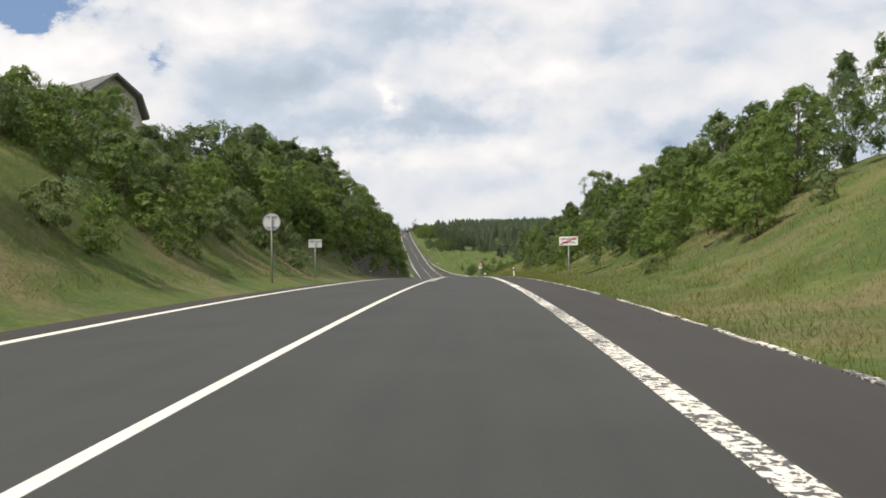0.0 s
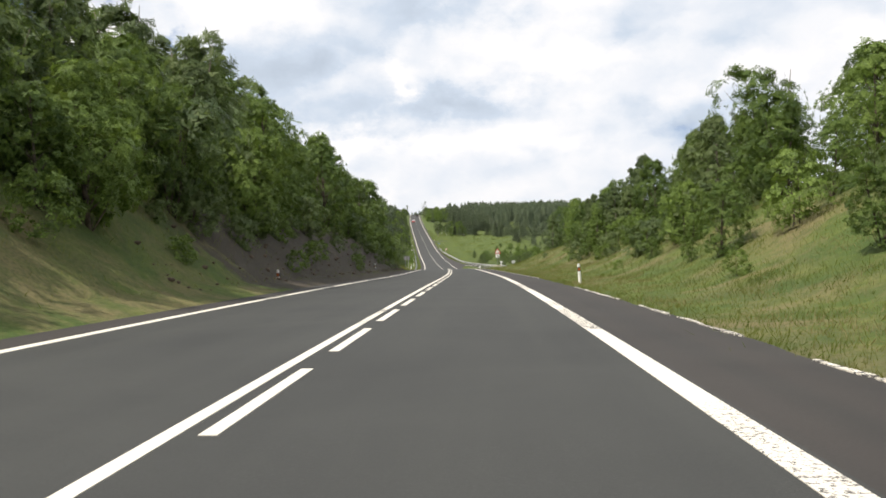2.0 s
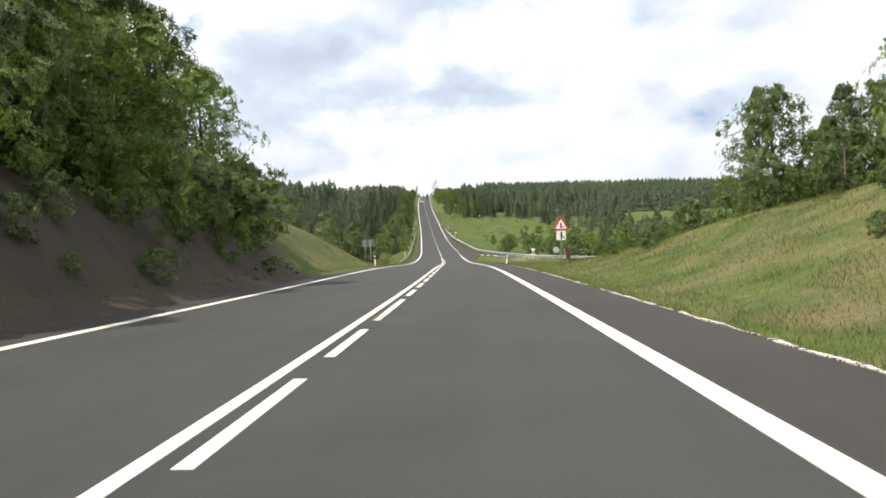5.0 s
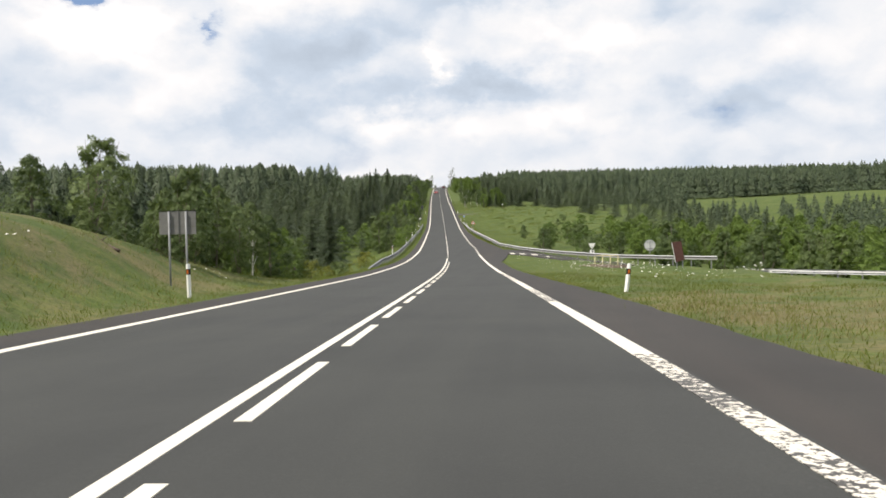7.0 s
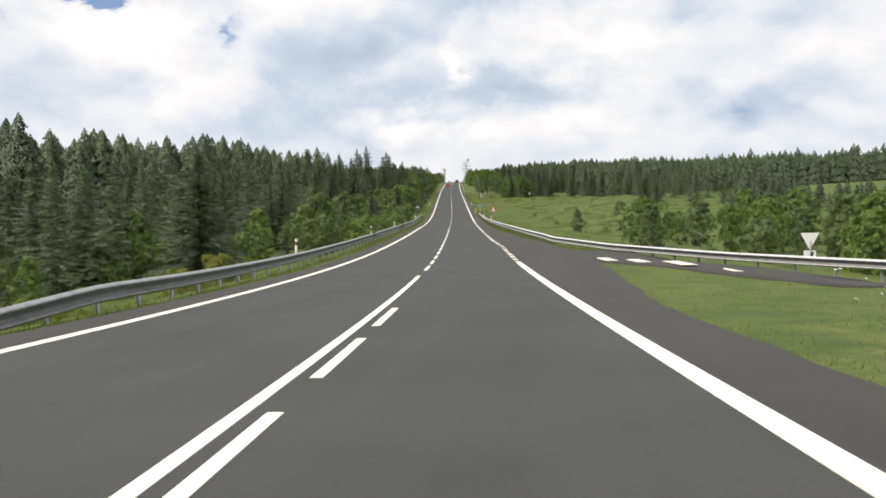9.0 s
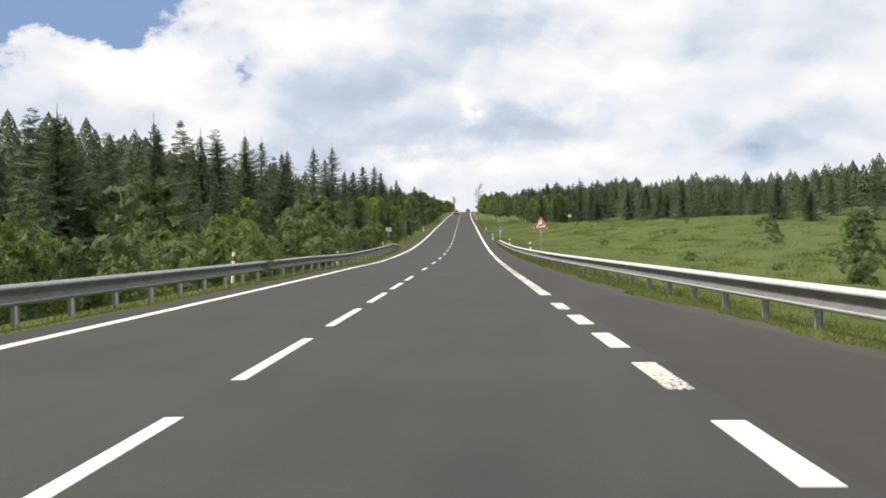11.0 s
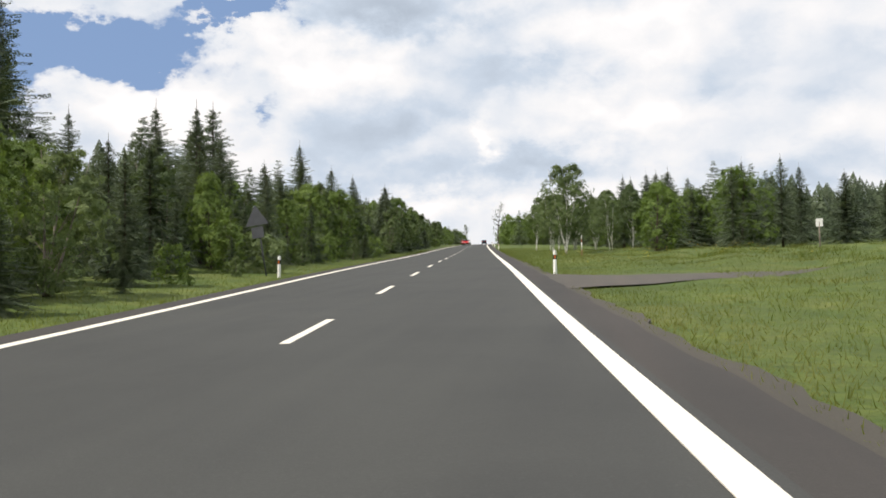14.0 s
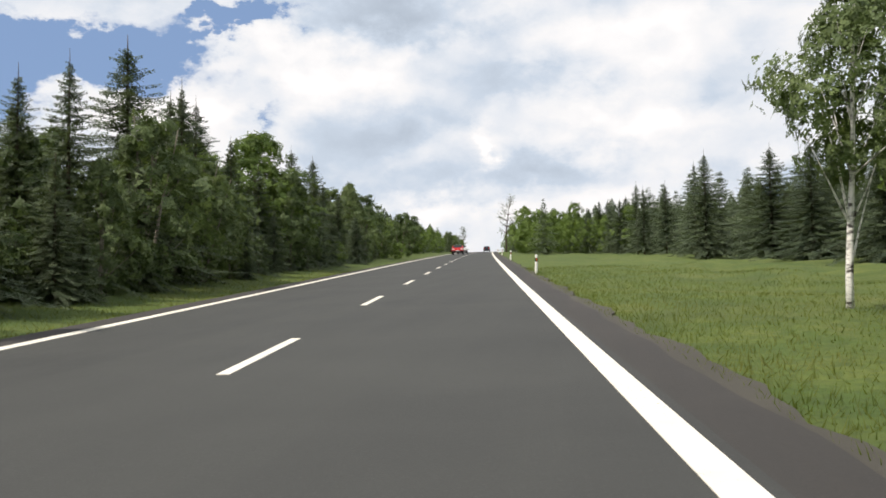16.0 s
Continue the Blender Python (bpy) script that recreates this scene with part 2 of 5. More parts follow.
def leaf_of(name, dark, light, through_light=.35, rough=.6, cut=0.0, full=.5, patchy=False):
    """Leaves: they vary from plant to plant and from clump to clump, and let some light through; cut breaks a sprig into leaflets."""
    m, n, b = material(name, rough)
    g = n.add("ShaderNodeNewGeometry")
    isl = g.outputs["Random Per Island"]
    plant = n.add("ShaderNodeObjectInfo").outputs["Random"]
    fac = n.math("ADD", n.math("MULTIPLY", isl, .40), n.math("MULTIPLY", plant, .36))
    facing = g.outputs["Normal"]
    if cut:
        cell = n.add("ShaderNodeTexVoronoi", {"Vector": n.add("ShaderNodeTexCoord").outputs["Object"], "Scale": cut, "Randomness": 1.0})
        own = cell.outputs["Color"]
        fac = n.math("ADD", fac, n.math("MULTIPLY", n.add("ShaderNodeSeparateColor", {0: own}).outputs[1], .24))
        tip = n.add("ShaderNodeVectorMath", {0: n.add("ShaderNodeVectorMath", {0: own, 1: (.5, .5, .45)}, operation="SUBTRACT").outputs[0], 1: (.75, .75, .75)}, operation="MULTIPLY").outputs[0]
        facing = n.add("ShaderNodeVectorMath", {0: n.add("ShaderNodeVectorMath", {0: facing, 1: tip}, operation="ADD").outputs[0]}, operation="NORMALIZE").outputs[0]
        n.put(b.inputs["Normal"], facing)
    col = n.ramp(fac, (.1, dark), (.9, light))
    if patchy:
        p = g.outputs["Position"]
        col = n.mix(n.ramp(n.noise(p, .33, 4, .6, 1.2), (.36, .7), (.52, 0.0)), col, (.068, .100, .022, 1))
        col = n.mix(n.ramp(n.noise(p, .18, 5, .65, .8), (.50, 0.0), (.66, .75)), col, (.205, .190, .060, 1))
    n.put(b.inputs["Base Color"], col)
    tr = n.add("ShaderNodeBsdfTranslucent", {0: n.mix(.3, col, (.22, .30, .03, 1)), "Normal": facing})
    mx = n.add("ShaderNodeMixShader", {0: through_light, 1: b.outputs[0], 2: tr.outputs[0]})
    out = mx.outputs[0]
    if cut:
        keep = n.ramp(cell.outputs["Distance"], (full - .01, 1.0), (full + .01, 0.0))
        out = n.add("ShaderNodeMixShader", {0: keep, 1: n.add("ShaderNodeBsdfTransparent").outputs[0], 2: out}).outputs[0]
    n.put(m.node_tree.nodes["Material Output"].inputs[0], out)
    return m


def bark_of(name, a, c, scale=7.0, white=False):
    m, n, b = material(name, .9)
    p = n.add("ShaderNodeTexCoord").outputs["Object"]
    f = n.noise(n.add("ShaderNodeMapping", {0: p, 3: (1, 1, .35 if not white else 3.0)}).outputs[0], scale, 5, .7)
    n.put(b.inputs["Base Color"], n.ramp(f, (.38, a), (.52 if white else .65, c)))
    n.put(b.inputs["Normal"], n.bump(f, .5, .02))
    return m


ASPHALT = asphalt_of("asphalt", .050, .97, (.955, 1.0, 1.0))
SHOULDER = asphalt_of("shoulder_asphalt", .042, 1.08, (1.03, .98, .96))
GRAVEL = asphalt_of("gravel", .074, 1.1, (1.08, 1.0, .90))
SANDY = asphalt_of("sandy_verge", .060, 1.06, (1.06, 1.0, .84))
PAINT, PAINT_WORN, PAINT_GONE = worn_paint("road_paint", .0), worn_paint("worn_road_paint", .72), worn_paint("flaked_road_paint", .92, 13)
GRASS = soil_and_grass("meadow")
BLADES = leaf_of("grass_blades", (.108, .138, .027), (.205, .222, .056), .6, patchy=True)
STRAW = leaf_of("dry_grass", (.19, .165, .07), (.31, .265, .13), .30)
BLOSSOM = painted("white_blossom", (.78, .77, .70), .8)
YELLOW = painted("yellow_blossom", (.55, .42, .03), .8)
LEAF = leaf_of("deciduous_leaves", (.028, .062, .013), (.182, .265, .052), .34, cut=17.0, full=.56)
LEAF_PALE = leaf_of("pale_leaves", (.036, .066, .025), (.172, .226, .082), .34, cut=19.0, full=.58)
LEAF_GOLD = leaf_of("yellowish_leaves", (.085, .105, .020), (.24, .245, .045), .40, cut=17.0, full=.47)
NEEDLE = leaf_of("spruce_needles", (.022, .040, .024), (.122, .156, .086), .2, cut=15.0, full=.50)
NEEDLE_FAR = leaf_of("far_needles", (.022, .040, .022), (.088, .118, .060), .1, cut=4.0, full=.56)
BARK, BARK_PALE, BIRCH = bark_of("bark", (.05, .04, .03), (.14, .11, .085)), bark_of("pale_bark", (.13, .11, .09), (.26, .23, .19)), bark_of("birch_bark", (.06, .05, .045), (.80, .78, .74), 3.0, True)
ZINC = painted("galvanised_steel", (.56, .57, .58), .6, .12, .2, 3.0)
DULL_GREY = painted("dull_grey_steel", (.085, .09, .10), .8, .1, .3, 4.0)
ZINC_GREY = painted("dirty_steel", (.20, .20, .195), .75, .1, .35, 3.0)
ZINC_DARK = painted("weathered_steel", (.30, .31, .32), .6, .15, .35, 4.0)
SIGN_WHITE, SIGN_RED, SIGN_BLACK, SIGN_BLUE = painted("white_sign_film", (.80, .80, .78), .4, 0, .05), painted("red_sign_film", (.60, .035, .03), .4, 0, .08), painted("black_sign_film", (.02, .02, .022), .5), painted("blue_sign_film", (.02, .16, .62), .4, 0, .05)
FADED_RED = painted("faded_red_paint", (.38, .12, .09), .7, 0, .3)
SIGN_BACK = painted("grey_sign_back", (.60, .61, .61), .5, .1, .15)
RUST = painted("rust_red_paint", (.13, .062, .054), .85, .1, .4, 4)
PLASTIC, REFLECT, BLACK_BAND = painted("white_plastic", (.86, .86, .84), .45, 0, .04), painted("orange_reflector", (.65, .16, .02), .3), painted("black_plastic", (.02, .02, .02), .5)
YELLOWED = painted("yellowed_paint", (.62, .55, .33), .6, .1, .35, 8)
PLASTER, ROOFING, WOOD_DARK, CHIMNEY = painted("old_plaster", (.52, .49, .43), .9, 0, .35, 2), painted("slate_roofing", (.15, .15, .145), .8, 0, .4, 1.5), painted("dark_boards", (.10, .085, .07), .8, 0, .4, 5), painted("brickwork", (.25, .14, .10), .9)
CAR_RED, CAR_DARK, CAR_WHITE, TYRE, CAR_GLASS, CHROME = painted("red_car_paint", (.50, .02, .02), .25, 0, .05), painted("dark_car_paint", (.03, .035, .045), .25, 0, .05), painted("white_car_paint", (.75, .75, .76), .25, 0, .05), painted("rubber", (.02, .02, .02), .8), painted("dark_glass", (.02, .025, .03), .08, 0, 0), painted("alloy", (.5, .5, .52), .3, .8)
LAMP = painted("lamp_glass", (.75, .75, .72), .15, 0, 0)
EARTH = painted("bare_earth", (.12, .09, .065), .95, 0, .4, 3)

# ---- building helpers ----


def mesh_of(name, verts, faces, mat, smooth=False):
    me = bpy.data.meshes.new(name)
    me.from_pydata([tuple(map(float, v)) for v in verts], [], [tuple(int(i) for i in f) for f in faces])
    for m in mat if isinstance(mat, (list, tuple)) else (mat,):
        me.materials.append(m)
    if smooth:
        me.polygons.foreach_set("use_smooth", [True] * len(me.polygons))
    me.update()
    return me


def quads_of(name, v, mat):
    """A mesh of loose triangles or quads from an array of shape (n, 3 or 4, 3)."""
    k, c = v.shape[:2]
    me = bpy.data.meshes.new(name)
    me.vertices.add(c * k)
    me.vertices.foreach_set("co", np.ascontiguousarray(v, dtype=np.float32).ravel())
    me.loops.add(c * k)
    me.loops.foreach_set("vertex_index", np.arange(c * k, dtype=np.int32))
    me.polygons.add(k)
    me.polygons.foreach_set("loop_start", np.arange(0, c * k, c, dtype=np.int32))
    me.polygons.foreach_set("loop_total", np.full(k, c, dtype=np.int32))
    me.materials.append(mat)
    me.update(calc_edges=True)
    return me


def thing(name, place, turn=0.0, label="", category="", group="", kind=""):
    """An empty at the thing's base, turned about the vertical (radians)."""
    ob = new(name)
    ob.matrix_world = Matrix.Translation(place) @ Matrix.Rotation(turn, 4, "Z")
    ob.empty_display_size = .2
    return tagged(ob, label, category, group, kind)


def part(name, bm, mat, parent, label=""):
    """Links a bmesh or a mesh as one mesh object under a thing or under a part."""
    if isinstance(bm, bmesh.types.BMesh):
        me = bpy.data.meshes.new(name)
        bm.to_mesh(me)
        bm.free()
        me.materials.append(mat)
    else:
        me = bm
    ob = new(name, me)
    ob.parent = parent
    return tagged(ob, label)


def box(size, centre, bevel=0.0, rot=None):
    bm = bmesh.new()
    bmesh.ops.create_cube(bm, size=1)
    bmesh.ops.scale(bm, vec=size, verts=bm.verts)
    if bevel:
        bmesh.ops.bevel(bm, geom=bm.edges[:], offset=bevel, segments=2, affect="EDGES")
    if rot is not None:
        bmesh.ops.transform(bm, matrix=rot, verts=bm.verts)
    bmesh.ops.translate(bm, vec=centre, verts=bm.verts)
    return bm


def tube(points, radii, sides=8, cap=True):
    """A tapered tube along points."""
    v, f = [], []
    pts = [Vector(p) for p in points]
    for i, p in enumerate(pts):
        d = (pts[min(i + 1, len(pts) - 1)] - pts[max(i - 1, 0)]).normalized()
        a = d.orthogonal().normalized()
        b = d.cross(a)
        for k in range(sides):
            w = 2 * math.pi * k / sides
            v.append(p + (a * math.cos(w) + b * math.sin(w)) * radii[i])
    for i in range(len(pts) - 1):
        for k in range(sides):
            f.append((i * sides + k, i * sides + (k + 1) % sides, (i + 1) * sides + (k + 1) % sides, (i + 1) * sides + k))
    if cap:
        f.append(tuple(range(sides))[::-1])
        f.append(tuple((len(pts) - 1) * sides + k for k in range(sides)))
    return v, f


def tubes(name, list_of, mat, smooth=True):
    v, f = [], []
    for a, b in list_of:
        o = len(v)
        v += a
        f += [tuple(i + o for i in q) for q in b]
    return mesh_of(name, v, f, mat, smooth)


def slab(outline, depth, lift=0.0):
    """A plate with the outline (x, z) facing -y, depth thick."""
    bm = bmesh.new()
    a = [bm.verts.new((x, lift, z)) for x, z in outline]
    b = [bm.verts.new((x, lift + depth, z)) for x, z in outline]
    bm.faces.new(a)
    bm.faces.new(b[::-1])
    for i in range(len(a)):
        j = (i + 1) % len(a)
        bm.faces.new((a[j], a[i], b[i], b[j]))
    bmesh.ops.recalc_face_normals(bm, faces=bm.faces)
    return bm


def rounded(w, h, r, z0, steps=4):
    """The outline of a plate w by h with rounded corners, its lower edge at z0."""
    out = []
    for cx, cz, a in ((w / 2 - r, h - r, 0), (-w / 2 + r, h - r, 90), (-w / 2 + r, r, 180), (w / 2 - r, r, 270)):
        for k in range(steps + 1):
            t = radians(a + 90 * k / steps)
            out.append((cx + r * math.cos(t), z0 + cz + r * math.sin(t)))
    return out


# ---- the ground: heights over the road's surface by distance from its centre ----
DIST = [0, 5.0, 6.5, 8, 10, 12, 15, 20, 30, 60, 120, 300, 1000, 3500]
LEFT = {
    -150: (-.08, -.08, .3, 1.2, 2.6, 4.2, 6.0, 7.0, 7.6, 8, 9, 10, 10, 10),
    30: (-.08, -.08, .35, 1.3, 3.2, 4.6, 6.0, 7.0, 7.6, 8, 9, 10, 10, 10),
    66: (-.08, -.08, .4, 1.7, 3.8, 5.1, 6.3, 7.2, 7.8, 8.2, 9, 10, 10, 10),
    95: (-.08, -.08, .45, 2.2, 3.9, 5.2, 6.8, 8.6, 10, 10.5, 10, 8, 8, 8),
    118: (-.08, -.08, .5, 2.9, 4.2, 5.0, 6.3, 7.6, 9, 9.5, 9, 6, 6, 6),
    148: (-.08, -.08, .3, 1.8, 3.4, 4.6, 5.6, 6.6, 7.2, 7, 6, 4, 4, 4),
    178: (-.08, -.08, .1, 1.0, 2.8, 3.7, 4.6, 5.2, 5.2, 3, 0, 2, 5, 5),
    200: (-.08, -.08, .05, .4, 1.3, 1.9, 2.2, 1.8, 0, -3, -3, 0, 5, 5),
    225: (-.08, -.08, -.2, -.6, -1.2, -1.8, -2.5, -3.2, -4, -4, -3, 0, 6, 6),
    280: (-.08, -.08, -.2, -.7, -1.5, -2, -2.8, -3.4, -3.8, -3, -1, 3, 8, 8),
    340: (-.08, -.08, -.15, -.5, -.9, -1.2, -1.5, -1.8, -2, -1.2, 0, 3, 5, 5),
    400: (-.08, -.08, .0, .1, .2, .2, .3, .3, .4, .5, 1, 2, 3, 3),
    520: (-.08, -.08, .05, .2, .3, .3, .3, .3, .3, .3, 0, 0, 0, 0),
    760: (-.08, -.08, .05, .2, .3, .3, .3, .3, .3, .3, 0, 0, 0, 0),
    4000: (-.08, -.08, .05, .2, .3, .3, .3, .3, .3, .3, 0, 0, 0, 0),
}
RIGHT = {
    -150: (-.08, -.08, .0, .2, .9, 2.0, 3.6, 5.5, 7, 8, 8, 8, 8, 8),
    75: (-.08, -.08, .0, .2, .9, 2.1, 3.5, 5.2, 6.6, 7, 7, 6, 6, 6),
    115: (-.08, -.08, .0, .2, .8, 1.8, 3.0, 4.4, 5.4, 5, 4, 2, 4, 4),
    140: (-.08, -.08, .0, .5, 1.4, 2.4, 3.2, 3.8, 4, 3, 1, 0, 4, 4),
    162: (-.08, -.08, .0, .1, .5, 1.0, 1.6, 2.0, 2.2, .5, -3, 0, 5, 5),
    190: (-.08, -.08, .0, .0, -.1, -.1, -.1, -.3, -1.5, -4, -4, 0, 6, 6),
    235: (-.08, -.08, -.1, -.12, -.2, -.3, -.35, -.4, -2.6, -5, -4, 2, 8, 8),
    262: (-.08, -.08, -.08, -.08, -.2, -.35, -.6, -1.5, -3, -4.5, -3, 2, 8, 8),
    320: (-.08, -.08, -.2, -.4, -.5, -.6, -.7, -.8, -.9, -.6, 1.5, 4, 8, 8),
    400: (-.08, -.08, -.1, .0, .1, .2, .5, 1.0, 1.8, 3.4, 6.5, 8, 8, 8),
    450: (-.08, -.08, .0, .1, .1, .2, .2, .3, .4, 1.2, 3, 5, 5, 5),
    540: (-.08, -.08, -.05, -.1, -.2, -.2, -.3, -.3, -.4, -.4, 0, 1, 1, 1),
    760: (-.08, -.08, -.05, -.1, -.2, -.2, -.3, -.3, -.4, -.4, 0, 1, 1, 1),
    4000: (-.08, -.08, -.05, -.1, -.2, -.2, -.3, -.3, -.4, -.4, 0, 1, 1, 1),
}


def sheet(table):
    """Smooth heights: every 2 m along the road, for each distance."""
    ss = np.arange(-150, 4001, 2.0)
    keys = sorted(table)
    out = np.stack([np.interp(ss, keys, [table[k][i] for k in keys]) for i in range(len(DIST))], 1)
    ker = np.hanning(15) / np.hanning(15).sum()
    return np.stack([np.convolve(np.pad(c, 7, mode="edge"), ker, "valid") for c in out.T], 1)


SHEETS = {-1: sheet(LEFT), 1: sheet(RIGHT)}
DIST_A = np.array(DIST, float)


def wave(s, u):
    return .5 * np.sin(s * .31 + u * .23) * np.sin(u * .41 - s * .13) + .3 * np.sin(s * .83 - u * .57) * np.sin(s * .29 + u * 1.1)


def rise(s, u):
    """The ground's height over the road's surface."""
    s, u = np.broadcast_arrays(np.asarray(s, float), np.asarray(u, float))
    d = np.abs(u)
    i = np.clip((s + 150) / 2, 0, 2074.999)
    i0 = i.astype(int)
    fi = i - i0
    j0 = np.clip(np.searchsorted(DIST_A, d, side="right") - 1, 0, len(DIST) - 2)
    fj = np.clip((d - DIST_A[j0]) / (DIST_A[j0 + 1] - DIST_A[j0]), 0, 1)
    out = np.zeros(s.shape)
    for side in (-1, 1):
        t = SHEETS[side]
        h = (t[i0, j0] * (1 - fi) + t[i0 + 1, j0] * fi) * (1 - fj) + (t[i0, j0 + 1] * (1 - fi) + t[i0 + 1, j0 + 1] * fi) * fj
        out = np.where((u < 0) == (side < 0), h, out)
    bumps = np.clip((d - 6.5) / 6, 0, 1) * np.where((u < 0) & (s < 170), .12, np.where(s > 300, .42, .26)) * wave(s, u) + np.clip((d - 60) / 300, 0, 1) * 4 * wave(s * .06, u * .06)
    return out + bumps


def on_ground(s, u, lift=0.0):
    return at(s, u, float(rise(s, u)) + lift)


def make_ground():
    ss = np.concatenate([np.arange(-140, 520, 2.0), np.arange(520, 800, 5), np.arange(800, 1500, 25), np.arange(1500, 3901, 150)])
    half = np.concatenate([np.arange(0, 5, 2.5), np.arange(5, 16, .75), np.arange(16, 40, 2), np.arange(40, 130, 9), np.geomspace(130, 3400, 14)])
    uu = np.concatenate([-half[:0:-1], half])
    S, U = np.meshgrid(ss, uu, indexing="ij")
    v = lay(S, U, rise(S, U)).reshape(-1, 3)
    n, m = len(ss), len(uu)
    a = (np.arange(n - 1)[:, None] * m + np.arange(m - 1)[None]).ravel()
    f = np.stack([a, a + 1, a + m + 1, a + m], 1)
    me = mesh_of("ground", v, f, GRASS, True)
    bare = np.interp(S, (60, 78, 146, 158), (0, 1, 1, 0)) * np.interp(U, (-10.6, -9.2, -5.2, -4.6), (0, 1, 1, 0))
    me.attributes.new("scraped", "FLOAT", "POINT").data.foreach_set("value", bare.ravel().astype(np.float32))
    tagged(new("ground", me), "rolling green meadow with dry and earthy patches", "ground", kind="structure")


make_ground()


def ribbon(name, s0, s1, left, right, top, mat, step=2.0, thick=.05):
    """A strip laid along the road between two edges (numbers or functions of s), with thickness."""
    ss = np.linspace(s0, s1, max(2, int(math.ceil((s1 - s0) / step)) + 1))
    l = left(ss) if callable(left) else np.full(len(ss), left, float)
    r = right(ss) if callable(right) else np.full(len(ss), right, float)
    rows = [lay(ss, l, top - thick), lay(ss, l, top), lay(ss, r, top), lay(ss, r, top - thick)]
    if (l < 0).all() and (r > 0).all():
        rows.insert(2, lay(ss, 0 * ss, top))  # the crown
    v = np.stack(rows, 1).reshape(-1, 3)
    m = len(rows)
    f = []
    for i in range(len(ss) - 1):
        for k in range(m - 1):
            a = i * m + k
            f.append((a, a + 1, a + m + 1, a + m))
    f += [tuple(range(m))[::-1], tuple(m * (len(ss) - 1) + k for k in range(m))]
    me = mesh_of(name, v, [q[::-1] for q in f], mat)
    return new(name, me)


def steps_of(*knots):
    xs, ys = zip(*knots)
    return lambda s: np.interp(s, xs, ys)


LEFT_LINE = steps_of((-150, -4.1), (225, -4.1), (275, -3.59), (900, -3.59))
RIGHT_EDGE = steps_of((-150, 5.25), (190, 5.25), (205, 4.95), (225, 4.75), (243, 4.9), (256, 6.2), (268, 7.2), (285, 6.8), (298, 6.0), (306, 5.5), (313, 4.95), (337, 4.68), (346, 4.5), (400, 4.3), (460, 4.2), (900, 4.2))
LEFT_EDGE = steps_of((-150, -6.7), (30, -6.5), (66, -6.0), (95, -5.5), (215, -5.5), (260, -4.7), (300, -4.5), (900, -4.15))
road = tagged(ribbon("road", -140, 900, lambda s: LEFT_LINE(s) - .2, 3.66, 0.0, ASPHALT, 1.0), "grey asphalt road with white lines climbing a hill", "road", kind="structure")
for nm, l, r in (("road_shoulder", 3.66, lambda s: RIGHT_EDGE(s) + .03 * np.sin(s * 1.3) + .02 * np.sin(s * 2.7 + 1)), ("road_shoulder", LEFT_EDGE, lambda s: LEFT_LINE(s) - .2)):
    tagged(ribbon(nm, -140, 900, l, r, -.012, SHOULDER, .4), "brownish asphalt shoulder beside the road", "shoulder", kind="structure")
tagged(ribbon("gravel_verge", 296, 760, lambda s: RIGHT_EDGE(s) - .1, lambda s: RIGHT_EDGE(s) + np.interp(s, (296, 306, 345, 375), (.15, .40, .36, .30)) + np.interp(s, (345, 375), (1, .8)) * (.09 * np.sin(s * .9) + .07 * np.sin(s * 2.3) + .05 * np.sin(s * 5.9)), -.03, SANDY, .5), "crumbly sandy gravel along the shoulder", "verge", kind="structure")


def marking(s0, s1, u, w, mat, name="line", step=1.0):
    o = ribbon(name, s0, s1, (lambda s: u(s) - w / 2) if callable(u) else u - w / 2, (lambda s: u(s) + w / 2) if callable(u) else u + w / 2, .006, mat, step, .008)
    o.parent = road
    return o


for s0, s1, m in ((-60, 2, PAINT), (2, 27.5, PAINT_GONE), (27.5, 31, PAINT), (31, 36, PAINT_GONE), (36, 45, PAINT_WORN), (45, 51, PAINT), (51, 58.5, PAINT_GONE), (58.5, 64, PAINT), (64, 76, PAINT_WORN), (76, 88, PAINT), (88, 97, PAINT_WORN), (97, 112, PAINT), (112, 150, PAINT), (150, 162, PAINT_WORN), (162, 176, PAINT_GONE), (176, 185.8, PAINT), (185.8, 193, PAINT_GONE), (193, 200, PAINT), (200, 205, PAINT_WORN), (205, 214, PAINT_WORN), (214, 262, PAINT),
                  (312.8, 319, PAINT_WORN), (319, 338, PAINT_GONE), (338, 345, PAINT_WORN), (345, 355, PAINT_GONE), (355, 760, PAINT)):
    marking(s0, s1, 3.5 if s0 < 300 else 3.45, .23, m, "edge_line")
for k in range(20):
    marking(261.6 + 2.5 * k, 263.0 + 2.5 * k, float(np.interp(k, (0, 4, 7, 9, 11, 19), (3.52, 3.58, 3.66, 3.59, 3.50, 3.43))), .21, PAINT_GONE if k in (6, 7, 8) else PAINT_WORN if k % 3 == 1 else PAINT, "edge_dash", 1.5)
for s0, s1, m in ((-60, 62, PAINT), (62, 66, PAINT_WORN), (66, 70, PAINT), (70, 74, PAINT_GONE), (74, 96, PAINT), (96, 108, PAINT_WORN), (108, 340, PAINT), (340.6, 352, PAINT), (352.6, 760, PAINT)):
    marking(s0, s1, LEFT_LINE, .22, m, "edge_line")
for s0, s1, m in ((-60, 52, PAINT), (52, 56, PAINT_WORN), (56, 254, PAINT)):
    marking(s0, s1, -.04, .125, m, "centre_line")
for k in range(46):
    s0 = 39.4 + 4.5 * k if k < 20 else 127.5 + 4.5 * (k - 20)
    marking(s0, s0 + 3, .21, .12, PAINT_WORN if k in (6, 19, 35) else PAINT, "centre_dash", 1.5)
